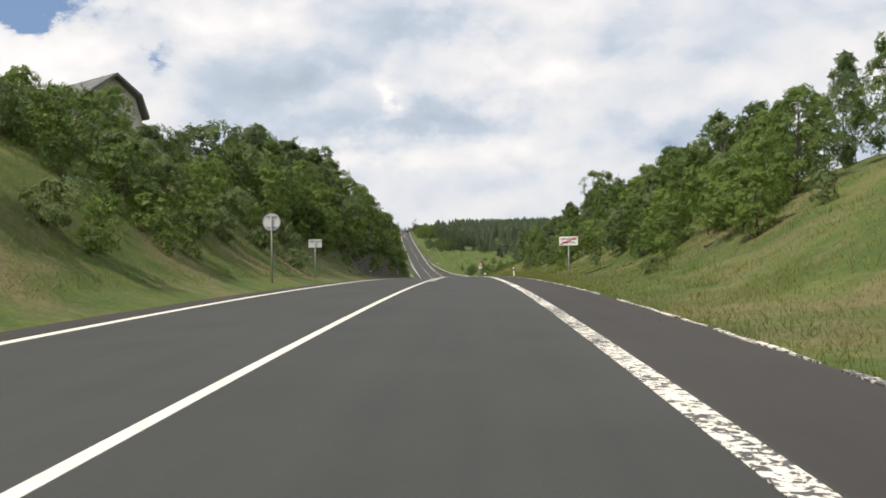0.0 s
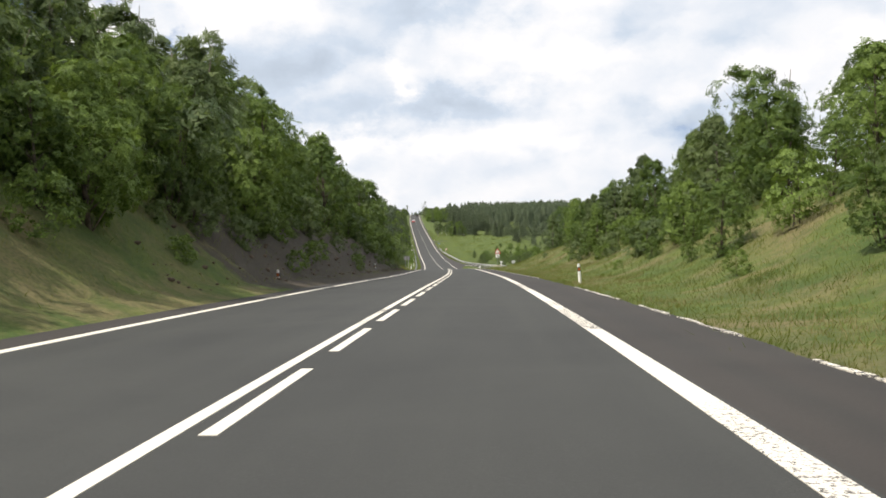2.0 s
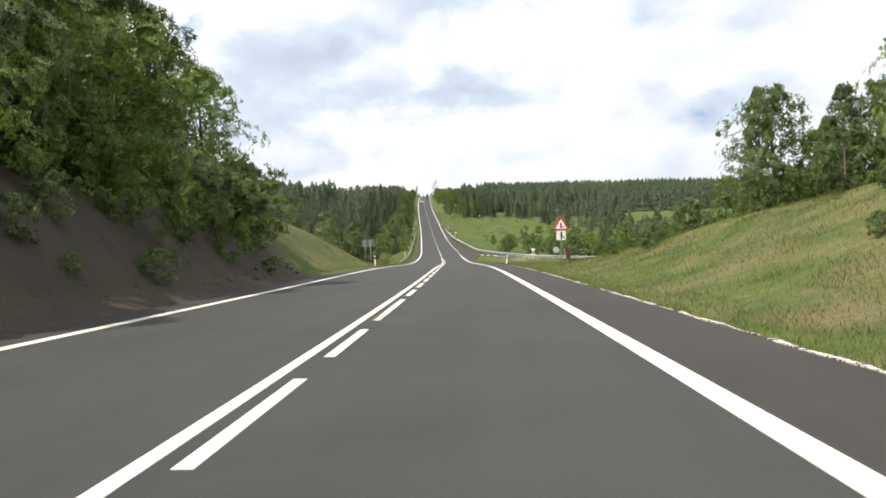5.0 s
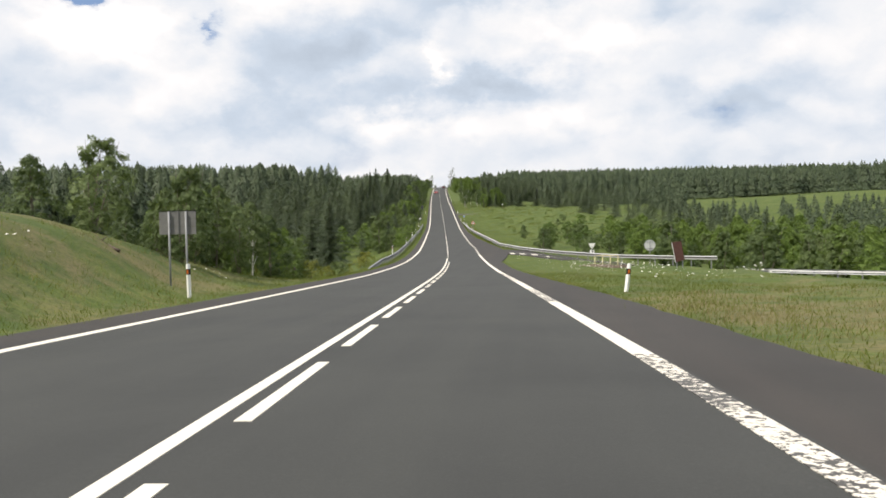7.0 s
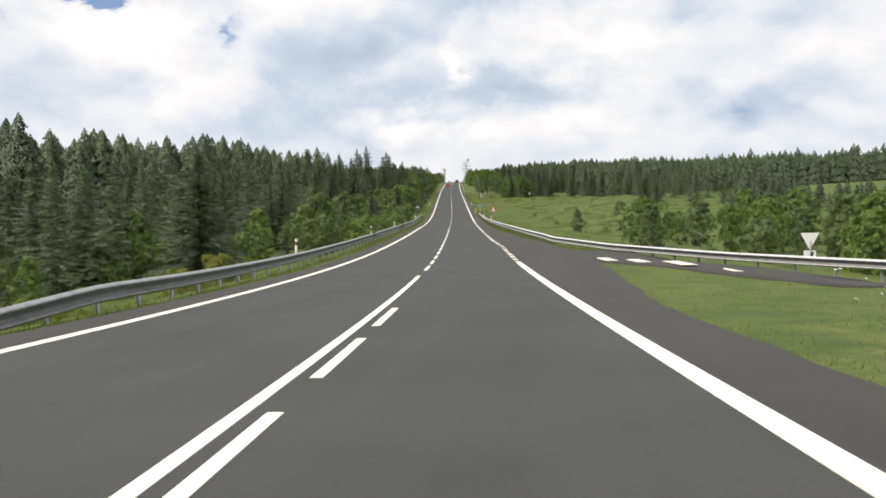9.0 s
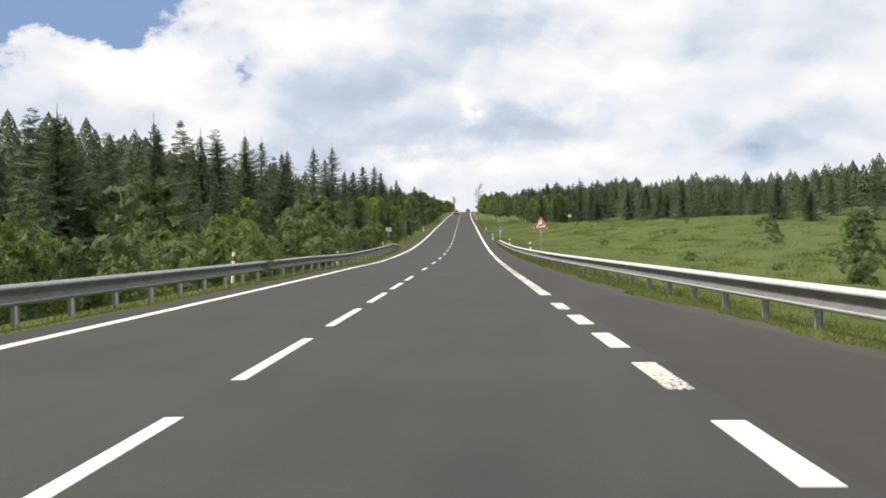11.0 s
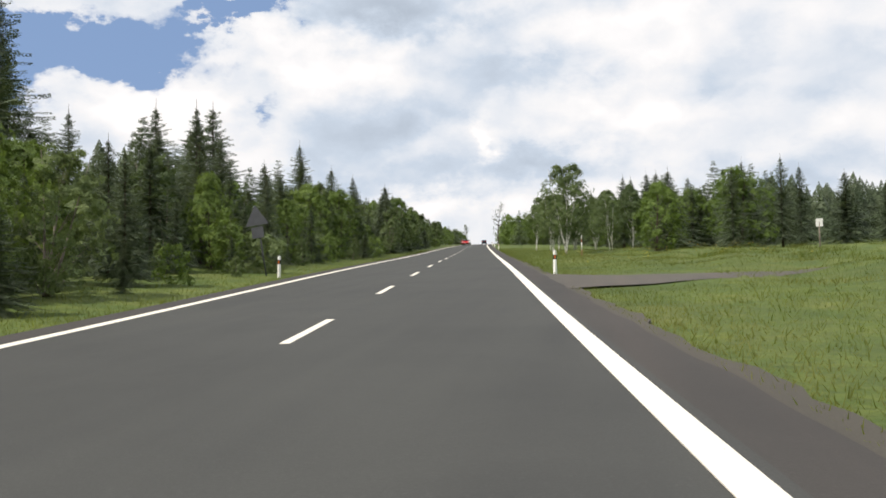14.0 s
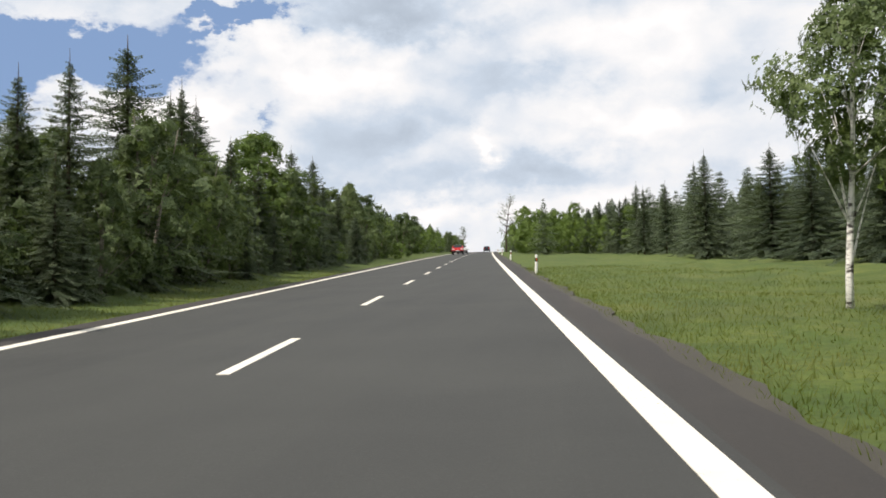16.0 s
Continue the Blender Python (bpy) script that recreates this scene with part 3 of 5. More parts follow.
for k in range(-4, 11):
    marking(275.2 + 4.5 * k, 278.2 + 4.5 * k, 0, .125, PAINT, "centre_dash", 1.5)
for k in range(48):
    marking(329.1 + 9 * k, 332.1 + 9 * k, 0, .125, PAINT, "centre_dash", 1.5)

o = ribbon("tar_joint", 327, 354, lambda s: .10 + .02 * np.sin(s * 3.1) + .012 * np.sin(s * 11.0), lambda s: .125 + .02 * np.sin(s * 3.1) + .016 * np.sin(s * 9.0), .003, BLACK_BAND, .1, .006)
o.parent = road

# broken white edge strips of the older paving
_r = random.Random(4)
_s = -30.0
while _s < 172:
    _l = _r.uniform(.8, 5)
    if 64 < _s < 84:
        _s = 84.0
    o = ribbon("edge_strip", _s, _s + _l, lambda s: RIGHT_EDGE(s) - .05 + .03 * np.sin(s * 1.7), lambda s: RIGHT_EDGE(s) + .02 + .04 * np.sin(s * 2.9), .004, PAINT_GONE, .6, .03)
    o.parent = road
    _s += _l + _r.choice((.15, .3, .5, 2.5))
_s = -10.0
while _s < 72:
    _l = _r.uniform(1.5, 5)
    o = ribbon("edge_strip", _s, _s + _l, lambda s: LEFT_EDGE(s) - .04 + .04 * np.sin(s * 1.3), lambda s: LEFT_EDGE(s) + .03 + .04 * np.sin(s * 2.1), .004, PAINT_WORN, .6, .03)
    o.parent = road
    _s += _l + _r.choice((.2, .6, 1.5))

# the side road that joins at the junction: its own line in s and u
SIDE = [(276, 7.0), (266, 9.5), (256, 13.2), (247, 17.6), (239, 23), (232, 31), (226, 44), (221, 62)]


def side_at(k, off, dz):
    """A place along the side road's line (k counts its knots), off metres to its far side."""
    ks = np.arange(len(SIDE))
    s, u = np.interp(k, ks, [a for a, _ in SIDE]), np.interp(k, ks, [b for _, b in SIDE])
    s1, u1 = np.interp(k + .3, ks, [a for a, _ in SIDE]), np.interp(k + .3, ks, [b for _, b in SIDE])
    s0, u0 = np.interp(k - .3, ks, [a for a, _ in SIDE]), np.interp(k - .3, ks, [b for _, b in SIDE])
    d = np.array((s1 - s0, u1 - u0))
    d /= np.hypot(*d)
    return s + d[1] * off, u - d[0] * off, dz


def make_side_road():
    v, f = [], []
    ks = np.linspace(0, len(SIDE) - 1, 40)
    offs = np.linspace(-3.4, 3.2, 6)
    for k in ks:
        for o in offs:
            s, u, _ = side_at(k, o, 0)
            v.append(at(s, u, float(rise(s, u)) + .05))
    for i in range(len(ks) - 1):
        for j in range(len(offs) - 1):
            a = i * len(offs) + j
            f.append((a, a + len(offs), a + len(offs) + 1, a + 1))
    ob = new("side_road", mesh_of("side_road", v, f, SHOULDER, True))
    sol = ob.modifiers.new("solid", "SOLIDIFY")
    sol.thickness, sol.offset = .12, -1
    tagged(ob, "narrow asphalt side road joining at an angle", "road", kind="structure")


make_side_road()
for s0, s1, u0, u1 in ((263.5, 266.0, 7.2, 7.7), (262.0, 264.4, 8.2, 8.75), (259.5, 262.5, 9.3, 9.9), (257.5, 259.5, 10.4, 10.9)):
    o = ribbon("give_way_mark", s0, s1, u0, u1, .0, PAINT, 1, .02)
    o.location.z += float(rise((s0 + s1) / 2, (u0 + u1) / 2)) + .07
    o.parent = road
# farm track crossing the verge
def make_track():
    v, f = [], []
    us, ss = np.concatenate([np.arange(4.1, 9, .6), np.arange(9, 13, 1.0)]), np.linspace(-2.1, 2.1, 7)
    for i, u in enumerate(us):
        for k, d in enumerate(ss):
            s = 424.0 + d * (1 + .9 * math.exp(-(u - 4.4) / 1.5)) * min(1, max(.15, 1 - .13 * (u - 6))) + .02 * max(0, u - 5) ** 1.5 + .15 * math.sin(u * 1.7 + k)
            v.append(at(s, u, max(-.02, float(rise(s, u)) + .04) if u < 6 else float(rise(s, u)) + .04 - .008 * (u - 6)))
    for i in range(len(us) - 1):
        for k in range(len(ss) - 1):
            a = i * len(ss) + k
            f.append((a, a + 1, a + len(ss) + 1, a + len(ss)))
    tagged(new("farm_track", mesh_of("farm_track", v, [q[::-1] for q in f], GRAVEL, True)), "gravel farm track crossing the grass verge", "track", kind="structure")


make_track()

# ---- crash barriers ----
BEAM = [(x * 1.25, z * 1.15) for x, z in [(-.005, .0), (.03, .012), (.08, .042), (.084, .057), (.078, .072), (.012, .122), (.004, .145), (.012, .168), (.078, .252), (.084, .268), (.078, .284), (.03, .312), (-.005, .325)]]


def barrier(path, side, top, label, post_step=2.0, slope_ends=(False, False), steel=None):
    """A steel crash barrier along (s, u) knots; side +1: its face looks to the left. One beam part for every 4 m and a post every few metres."""
    base = thing("crash_barrier", on_ground(*path[0]), label=label, category="crash barrier", group="barriers by the road")
    inv = base.matrix_world.inverted()
    ks = np.array(path, float)
    run = np.concatenate([[0], np.cumsum(np.hypot(*np.diff(ks, axis=0).T))])
    total = run[-1]

    def spot(d):
        s, u = np.interp(d, run, ks[:, 0]), np.interp(d, run, ks[:, 1])
        g = float(rise(s, u))
        t = top(s) if callable(top) else top
        if slope_ends[0]:
            t = t - .57 * max(0, 1 - d / 8.5) ** 1.3
        if slope_ends[1]:
            t = t - .74 * max(0, 1 - (total - d) / 13) ** 1.2
        return s, u, g, t

    def cross(d, thick):
        s, u, g, t = spot(d)
        p = at(s, u, t)
        s2, u2, _, _ = spot(min(d + .5, total))
        s0, u0, _, _ = spot(max(d - .5, 0))
        way = at(s2, u2) - at(s0, u0)
        way.z = 0
        way.normalize()
        out = Vector((way.y, -way.x, 0)) * (-side)
        return [inv @ (p + out * (o - thick) + Vector((0, 0, z - .374))) for o, z in BEAM]

    d = 0.0
    while d < total - .1:
        e = min(d + 4.0, total)
        v, f = [], []
        cuts = np.linspace(d, e + (.12 if e < total else 0), 5)
        for q in cuts:
            v += cross(min(q, total), 0.0) + cross(min(q, total), .006)
        m = len(BEAM)
        for i in range(len(cuts) - 1):
            for k in range(m - 1):
                a = i * 2 * m + k
                f.append((a, a + 1, a + 2 * m + 1, a + 2 * m))
                b = a + m
                f.append((b, b + 2 * m, b + 2 * m + 1, b + 1))
            for k in (0, m - 1):
                a = i * 2 * m + k
                f.append((a, a + m, a + 3 * m, a + 2 * m))
        me = mesh_of("beam", v, f, (steel or ZINC, ZINC_GREY))
        # the four faces of the middle groove take a darker grey than the waves
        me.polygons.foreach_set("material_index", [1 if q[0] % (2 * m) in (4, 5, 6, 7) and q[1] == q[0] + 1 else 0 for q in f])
        part("beam", me, None, base)
        d = e
    d = .3
    mesh = None
    while d < total:
        s, u, g, t = spot(d)
        high = max(.2, t - g - .03)
        d += post_step
        if t - g < .32:
            continue
        if mesh is None:
            v, f = [], []
            for x0, x1, y0, y1 in ((-.05, .05, -.004, .004), (-.054, -.046, -.03, .03), (.046, .054, -.03, .03)):
                o = len(v)
                v += [(x, y, z) for z in (-.5, 1) for x, y in ((x0, y0), (x1, y0), (x1, y1), (x0, y1))]
                f += [tuple(o + i for i in q) for q in ((0, 1, 5, 4), (1, 2, 6, 5), (2, 3, 7, 6), (3, 0, 4, 7), (4, 5, 6, 7))]
            mesh = mesh_of("post", v, f, ZINC_DARK)
        o = new("post", mesh)
        o.parent = base
        h = float(heading(s))
        back = math.copysign(.07, u)
        o.matrix_world = Matrix.Translation(at(s, u + back, g)) @ Matrix.Rotation(h, 4, "Z") @ Matrix.Diagonal((1, 1, high, 1))
    return base


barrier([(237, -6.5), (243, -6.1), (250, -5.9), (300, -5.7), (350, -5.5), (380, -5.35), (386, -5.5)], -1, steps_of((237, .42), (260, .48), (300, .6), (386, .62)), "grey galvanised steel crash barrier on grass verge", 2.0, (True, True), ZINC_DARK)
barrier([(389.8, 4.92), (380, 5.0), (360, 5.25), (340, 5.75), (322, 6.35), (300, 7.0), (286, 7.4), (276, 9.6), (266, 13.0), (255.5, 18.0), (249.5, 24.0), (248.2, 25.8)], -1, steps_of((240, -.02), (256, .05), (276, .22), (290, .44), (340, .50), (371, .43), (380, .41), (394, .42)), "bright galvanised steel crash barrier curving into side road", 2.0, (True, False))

barrier([(246, 27.9), (242, 31), (236, 37)], 1, -1.05, "further length of galvanised crash barrier by side road", 2.0)

# ---- roadside posts ----


def delineator_first():
    base = thing("delineator_post", Vector((0, 0, 0)), label="white plastic delineator post with black band and reflector", category="post", group="delineator posts")
    out = [(-.06, .0), (-.05, .03), (.0, .05), (.05, .03), (.06, .0), (.0, -.06)]

    def prism(z0, z1, tilt, grow=0.0):
        bm = bmesh.new()
        k = 1 + grow
        lo = [bm.verts.new((x * k, y * k, z0)) for x, y in out]
        hi = [bm.verts.new((x * k, y * k, z1 + tilt * y)) for x, y in out]
        bm.faces.new(hi)
        bm.faces.new(lo[::-1])
        for i in range(6):
            bm.faces.new((lo[i], lo[(i + 1) % 6], hi[(i + 1) % 6], hi[i]))
        bmesh.ops.recalc_face_normals(bm, faces=bm.faces)
        return bm
    part("body", prism(-.25, .79, -.45), PLASTIC, base)
    band = part("band", prism(.50, .66, 0, .05), BLACK_BAND, base, "black band")
    part("reflector", box((.05, .008, .10), (0, -.066, .58), .003), REFLECT, band, "small orange reflector")
    return base


_first = delineator_first()
POSTS = [(73.3, 6.05), (74, -6.4, -.42), (114.5, -6.6, -.42), (190.5, -6.2, .15), (191, 6.05), (268, -6.6, .45), (299, -6.3, .42), (324, -6.2, .3), (347.5, -6.35, .08), (374.5, -6.2), (351.5, 5.9, .2), (372, 5.5, .05), (393.5, 4.62), (429.3, 4.78), (431.5, -5.2), (510.5, 4.6), (545, 4.6), (585, 4.6), (620, 4.6), (660, 4.6), (700, 4.6)]
for i, (s, u, *lift) in enumerate(POSTS):
    m = Matrix.Translation(on_ground(s, u, lift[0] if lift else 0)) @ Matrix.Rotation(float(heading(s)) + (.0 if u > 0 else .0), 4, "Z") @ Matrix.Rotation(radians((i * 37 % 9) - 4), 4, "Y")
    if s == 191:
        m = m @ Matrix.Rotation(radians(7), 4, "Y")
    if i == 0:
        _first.matrix_world = m
    else:
        copy_thing(_first, m)

# ---- signs; each faces the traffic that comes towards -y of its base ----


def pole(parent, h, r=.03, x=0.0, y=.05, mat=None, low=-.3):
    part("pole", tubes("pole", [tube([(x, y, low), (x, y, h)], [r, r], 10)], mat or ZINC_DARK), None, parent)


def words(text, size, x, z, parent, mat, name="lettering", wide=1.0, y=-.006):
    cu = bpy.data.curves.new(name, "FONT")
    cu.body, cu.size, cu.align_x, cu.align_y, cu.extrude = text, size, "CENTER", "CENTER", .0015
    cu.offset = size * .018
    tmp = bpy.data.objects.new(name, cu)
    scene.collection.objects.link(tmp)
    me = bpy.data.meshes.new_from_object(tmp.evaluated_get(bpy.context.evaluated_depsgraph_get()))
    bpy.data.objects.remove(tmp)
    me.transform(Matrix.Translation((x, y, z)) @ Matrix.Rotation(radians(90), 4, "X") @ Matrix.Diagonal((wide, 1, 1, 1)))
    me.materials.clear()
    me.materials.append(mat)
    return part(name, me, None, parent)


def sign_at(name, s, u, label, lift=0.0, turn=0.0):
    return thing(name, on_ground(s, u, lift), float(heading(s)) + radians(turn), label, "road sign", "signs by the road")


def town_end():
    b = sign_at("town_end_sign", 43.4, 7.05, "white town end sign with red diagonal stripe on steel pole", turn=-6)
    pole(b, 1.68)
    pl = part("plate", slab(rounded(.94, .45, .03, 1.62), .03), SIGN_WHITE, b)
    part("back", slab(rounded(.92, .43, .03, 1.63), .012, .031), SIGN_BACK, pl, "grey metal back")
    words("HORA SVATÉHO", .125, 0, 1.94, pl, SIGN_BLACK, wide=.86)
    words("ŠEBESTIÁNA", .125, 0, 1.76, pl, SIGN_BLACK, wide=.95)
    part("stripe", slab([(-.44, 1.65), (-.38, 1.65), (.44, 2.01), (.44, 2.04), (.38, 2.04), (-.44, 1.68)], .004, -.012), SIGN_RED, pl, "red diagonal stripe")


def round_back(s, u, h, r, label, lift=0.0, bars=True):
    b = sign_at("round_sign", s, u, label, lift)
    pole(b, h + r * .8, .032, y=-.03)
    d = part("plate", slab([(r * math.cos(a * math.pi / 16), h + r * math.sin(a * math.pi / 16)) for a in range(32)], .02, .02), SIGN_BACK, b, "round grey back of plate")
    bm = bmesh.new()
    ring = [[bm.verts.new((q * math.cos(a * math.pi / 16), y, h + q * math.sin(a * math.pi / 16))) for a in range(32)] for q, y in ((r, .018), (r - .02, .006), (r + .008, .006), (r + .008, .03))]
    for i, j in ((1, 2), (2, 3), (0, 1)):
        for a in range(32):
            bm.faces.new((ring[i][a], ring[i][(a + 1) % 32], ring[j][(a + 1) % 32], ring[j][a]))
    part("rim", bm, ZINC_DARK, d, "folded rim")
    for z in (-.6, .6):
        part("clamp", box((r * 1.15, .03, .035), (0, .0, h + r * z), .004), ZINC_DARK, b)


def two_boards(s, u, z, w, hh, label, mat, lift=0.0, gap=.02):
    b = sign_at("direction_sign", s, u, label, lift)
    pole(b, z + hh * .9, .03, y=-.03)
    for x in (-w / 4, w / 4):
        pl = part("plate", slab([(x + a, c) for a, c in rounded(w / 2 - gap, hh, .02, z)], .018, .02), mat, b, "grey back of plate")
        part("clamp", box((w / 2.4, .025, .03), (x, .005, z + hh * .8), .003), ZINC_DARK, pl)


def board_back(s, u):
    b = sign_at("direction_board", s, u, "grey backed direction board on two steel poles", turn=4)
    for x in (-.24, .26):
        pole(b, 2.3, .03, x, -.03)
    for i in range(3):
        part("panel", slab([(a, c) for a, c in rounded(1.08, .225, .015, 1.62 + .23 * i)], .02, .02), ZINC_GREY, b)
    for x in (-.24, .02, .26):
        part("rail", box((.05, .03, .66), (x, .0, 1.97), .004), ZINC_GREY, b)
    part("rim", box((1.1, .05, .02), (0, .03, 2.32), .004), BLACK_BAND, b)


def triangle(z, w):
    h = w * .866
    pts = []
    for cx, cz, a in ((0, z + h - .06, 90), (-w / 2 + .055, z + .032, 210), (w / 2 - .055, z + .032, 330)):
        for k in (-50, 0, 50):
            t = radians(a + k)
            pts.append((cx + .035 * math.cos(t), cz + .035 * math.sin(t)))
    return pts


def shrink(pts, f):
    cx, cz = sum(p[0] for p in pts) / len(pts), sum(p[1] for p in pts) / len(pts)
    return [(cx + (x - cx) * f, cz + (z - cz) * f) for x, z in pts]


def deer_sign():
    b = sign_at("warning_sign", 342.0, 5.80, "red edged triangular deer warning sign on steel pole behind barrier", turn=-5)
    pole(b, 2.5, .03)
    t = triangle(1.70, .80)
    base = -float(rise(342.0, 5.80))
    pl = part("plate", slab([(x, z + base) for x, z in t], .02), SIGN_WHITE, b, "white edged plate")
    part("border", slab([(x, z + base) for x, z in shrink(t, .955)], .004, -.004), SIGN_RED, pl, "red border")
    f = part("field", slab([(x, z + base) for x, z in shrink(t, .66)], .004, -.008), SIGN_WHITE, pl, "white field")
    deer = [(-.17, 2.00), (-.10, 2.03), (-.06, 2.05), (.03, 2.03), (.08, 2.05), (.11, 2.12), (.10, 2.16), (.13, 2.15), (.14, 2.19), (.16, 2.13), (.19, 2.10), (.16, 2.08), (.12, 2.00), (.20, 1.98), (.23, 1.94), (.12, 1.95), (.06, 1.96), (-.04, 1.97), (-.12, 1.92), (-.22, 1.91), (-.14, 1.96)]
    part("deer_shape", slab([(x * .74, (z - 2.03) * .92 + 1.93 + base) for x, z in deer], .003, -.012), SIGN_BLACK, f, "black leaping deer shape")


def junction_sign():
    b = sign_at("junction_warning_sign", 157.3, 6.9, "red edged triangular junction sign above white plate", turn=-5)
    pole(b, 2.75, .03)
    t = triangle(2.02, .86)
    pl = part("plate", slab(t, .02), SIGN_RED, b)
    f = part("field", slab(shrink(t, .70), .004, -.006), SIGN_WHITE, pl, "white field")
    part("arrow", slab([(-.035, 2.12), (.035, 2.12), (.035, 2.42), (-.035, 2.42)], .003, -.010), SIGN_BLACK, f, "black junction symbol")
    part("branch", slab([(.035, 2.2), (.16, 2.14), (.17, 2.17), (.035, 2.25)], .003, -.010), SIGN_BLACK, f)
    p2 = part("lower_plate", slab(rounded(.5, .5, .03, 1.48), .02), SIGN_WHITE, b, "white lower plate with black road symbol")
    part("symbol", slab([(-.03, 1.52), (.06, 1.52), (.06, 1.93), (-.03, 1.93)], .003, -.006), SIGN_BLACK, p2)
    part("symbol", slab([(.06, 1.66), (.19, 1.56), (.21, 1.6), (.06, 1.73)], .003, -.006), SIGN_BLACK, p2)


def route_sign():
    b = sign_at("route_number_sign", 394.2, 5.5, "small blue route sign with white numeral on thin white pole", .10, turn=-6)
    pole(b, 1.2, .022, y=.03, mat=PLASTIC)
    pl = part("plate", slab(rounded(.50, .28, .02, 1.10), .02), SIGN_WHITE, b)
    f = part("field", slab(rounded(.47, .25, .015, 1.115), .004, -.006), SIGN_BLUE, pl, "blue field")
    words("7", .20, 0, 1.24, f, SIGN_WHITE, y=-.012)


def give_way_back():
    b = sign_at("give_way_sign", 267, 17, "white backed give way sign with plate behind barrier", lift=-.05)
    pole(b, 1.55, .035, y=-.03)
    part("plate", slab([(-.42, 1.9), (.42, 1.9), (.05, 1.2), (-.05, 1.2)], .02, .02), SIGN_WHITE, b)
    p = part("lower_plate", slab(rounded(.55, .55, .03, .55), .02, .02), SIGN_WHITE, b)
    part("symbol", slab([(-.06, .62), (.02, .62), (.18, 1.0), (.08, 1.04)], .004, .012), SIGN_BLACK, p, "dark symbol")


town_end()
round_back(34.0, -6.0, 2.35, .36, "round grey sign back on tall steel pole", lift=.1)
two_boards(44.3, -6.1, 1.62, .72, .42, "two grey sign backs on one steel pole", SIGN_BACK)
board_back(192.0, -7.0)
junction_sign()
round_back(237.5, 16.9, 1.75, .46, "round grey sign back by the side road", lift=-.1)
give_way_back()
deer_sign()
route_sign()
two_boards(377, -5.95, 1.75, .62, .40, "two pale sign backs on one pole behind barrier", SIGN_BACK, gap=.06)


def leaning_pole(s, u):
    b = sign_at("tilted_sign", s, u, "leaning grey back of triangular warning sign before spruces")
    part("pole", tubes("pole", [tube([(.1, 0, -.2), (-.30, 0, 2.45)], [.03, .028], 8)], DULL_GREY), None, b)
    part("plate", slab([(-.66, 1.88), (.16, 2.0), (.15, 2.06), (-.30, 2.66), (-.38, 2.65), (-.68, 1.94)], .02, -.06), DULL_GREY, b, "grey back of triangular plate")
    part("lower_plate", slab([(-.44, 1.42), (.02, 1.48), (-.04, 1.90), (-.49, 1.84)], .02, -.06), DULL_GREY, b)


leaning_pole(432.3, -5.95)
b = sign_at("small_notice", 445.5, 20, "small white notice board on a wooden stake")
pole(b, 1.5, .04, y=.03, mat=BARK_PALE)
part("plate", slab(rounded(.36, .42, .02, 1.25), .02), SIGN_WHITE, b)


def frame_of_bars(s, u):
    """A weathered frame of poles with cross bars beside the wood."""
    b = thing("pole_frame", on_ground(s, u), float(heading(s)) + radians(8), "weathered frame of wooden poles with cross bars", "frame")
    for x in (-.62, .62):
        part("post", tubes("post", [tube([(x, 0, -.3), (x * 1.01, .02, 2.35)], [.045, .035], 8)], BARK_PALE), None, b)
    for z in (.12, .52, .82, 1.45, 2.25):
        part("bar", tubes("bar", [tube([(-.72, -.05, z), (.72, -.05, z + .05)], [.03, .026], 7)], BARK_PALE), None, b)


frame_of_bars(399.5, -6.5)


def culvert_railing():
    b = thing("culvert_railing", on_ground(235.2, 12.9), float(heading(235)) + radians(8), "yellowed steel railing over a bare earth culvert", "railing")
    for x in (-.95, -.32, .32, .95):
        part("post", tubes("post", [tube([(x, 0, -.2), (x, 0, .92)], [.035, .035], 8)], YELLOWED), None, b)
    part("top_rail", tubes("top_rail", [tube([(-.8, 0, .97), (.85, 0, .93), (1.0, 0, .85)], [.035, .035, .03], 8)], YELLOWED), None, b)
    part("lower_rail", tubes("lower_rail", [tube([(-1.0, 0, .06), (1.0, 0, .0)], [.04, .04], 8)], YELLOWED), None, b)


culvert_railing()


def short_railing(s, u):
    b = thing("short_railing", on_ground(s, u), float(heading(s)) + radians(30), "short white-painted steel railing at the barrier's end", "railing")
    for x in (-.85, -.25, .85):
        part("post", tubes("post", [tube([(x, 0, -.3), (x, 0, .8)], [.04, .04], 8)], YELLOWED), None, b)
    part("top_rail", tubes("top_rail", [tube([(-.95, 0, .95), (-.85, 0, .88), (.7, 0, .78), (.85, 0, .6)], [.04] * 4, 8)], YELLOWED), None, b)


def leaning_board(s, u):
    b = thing("rusty_board", on_ground(s, u, -.05), float(heading(s)) + radians(12), "dark red weathered steel board leaning among bushes", "board")
    for x in (-.22, .25):
        part("leg", box((.07, .07, 1.0), (x, .1, .3), .01), ZINC_DARK, b)
    tilt = Matrix.Translation((0, 0, .5)) @ Matrix.Rotation(radians(-11), 4, "Y")
    bm = slab([(-.36, 0), (.36, .06), (.36, 1.5), (-.36, 1.58)], .05)
    bmesh.ops.transform(bm, matrix=tilt, verts=bm.verts)
    p = part("panel", bm, RUST, b)
    for x, w in ((-.38, .05), (.36, .03)):
        bm = box((w, .07, 1.54), (x, .02, .78), .01)
        bmesh.ops.transform(bm, matrix=tilt, verts=bm.verts)
        part("edge_strip", bm, SIGN_BACK if x < 0 else RUST, p)


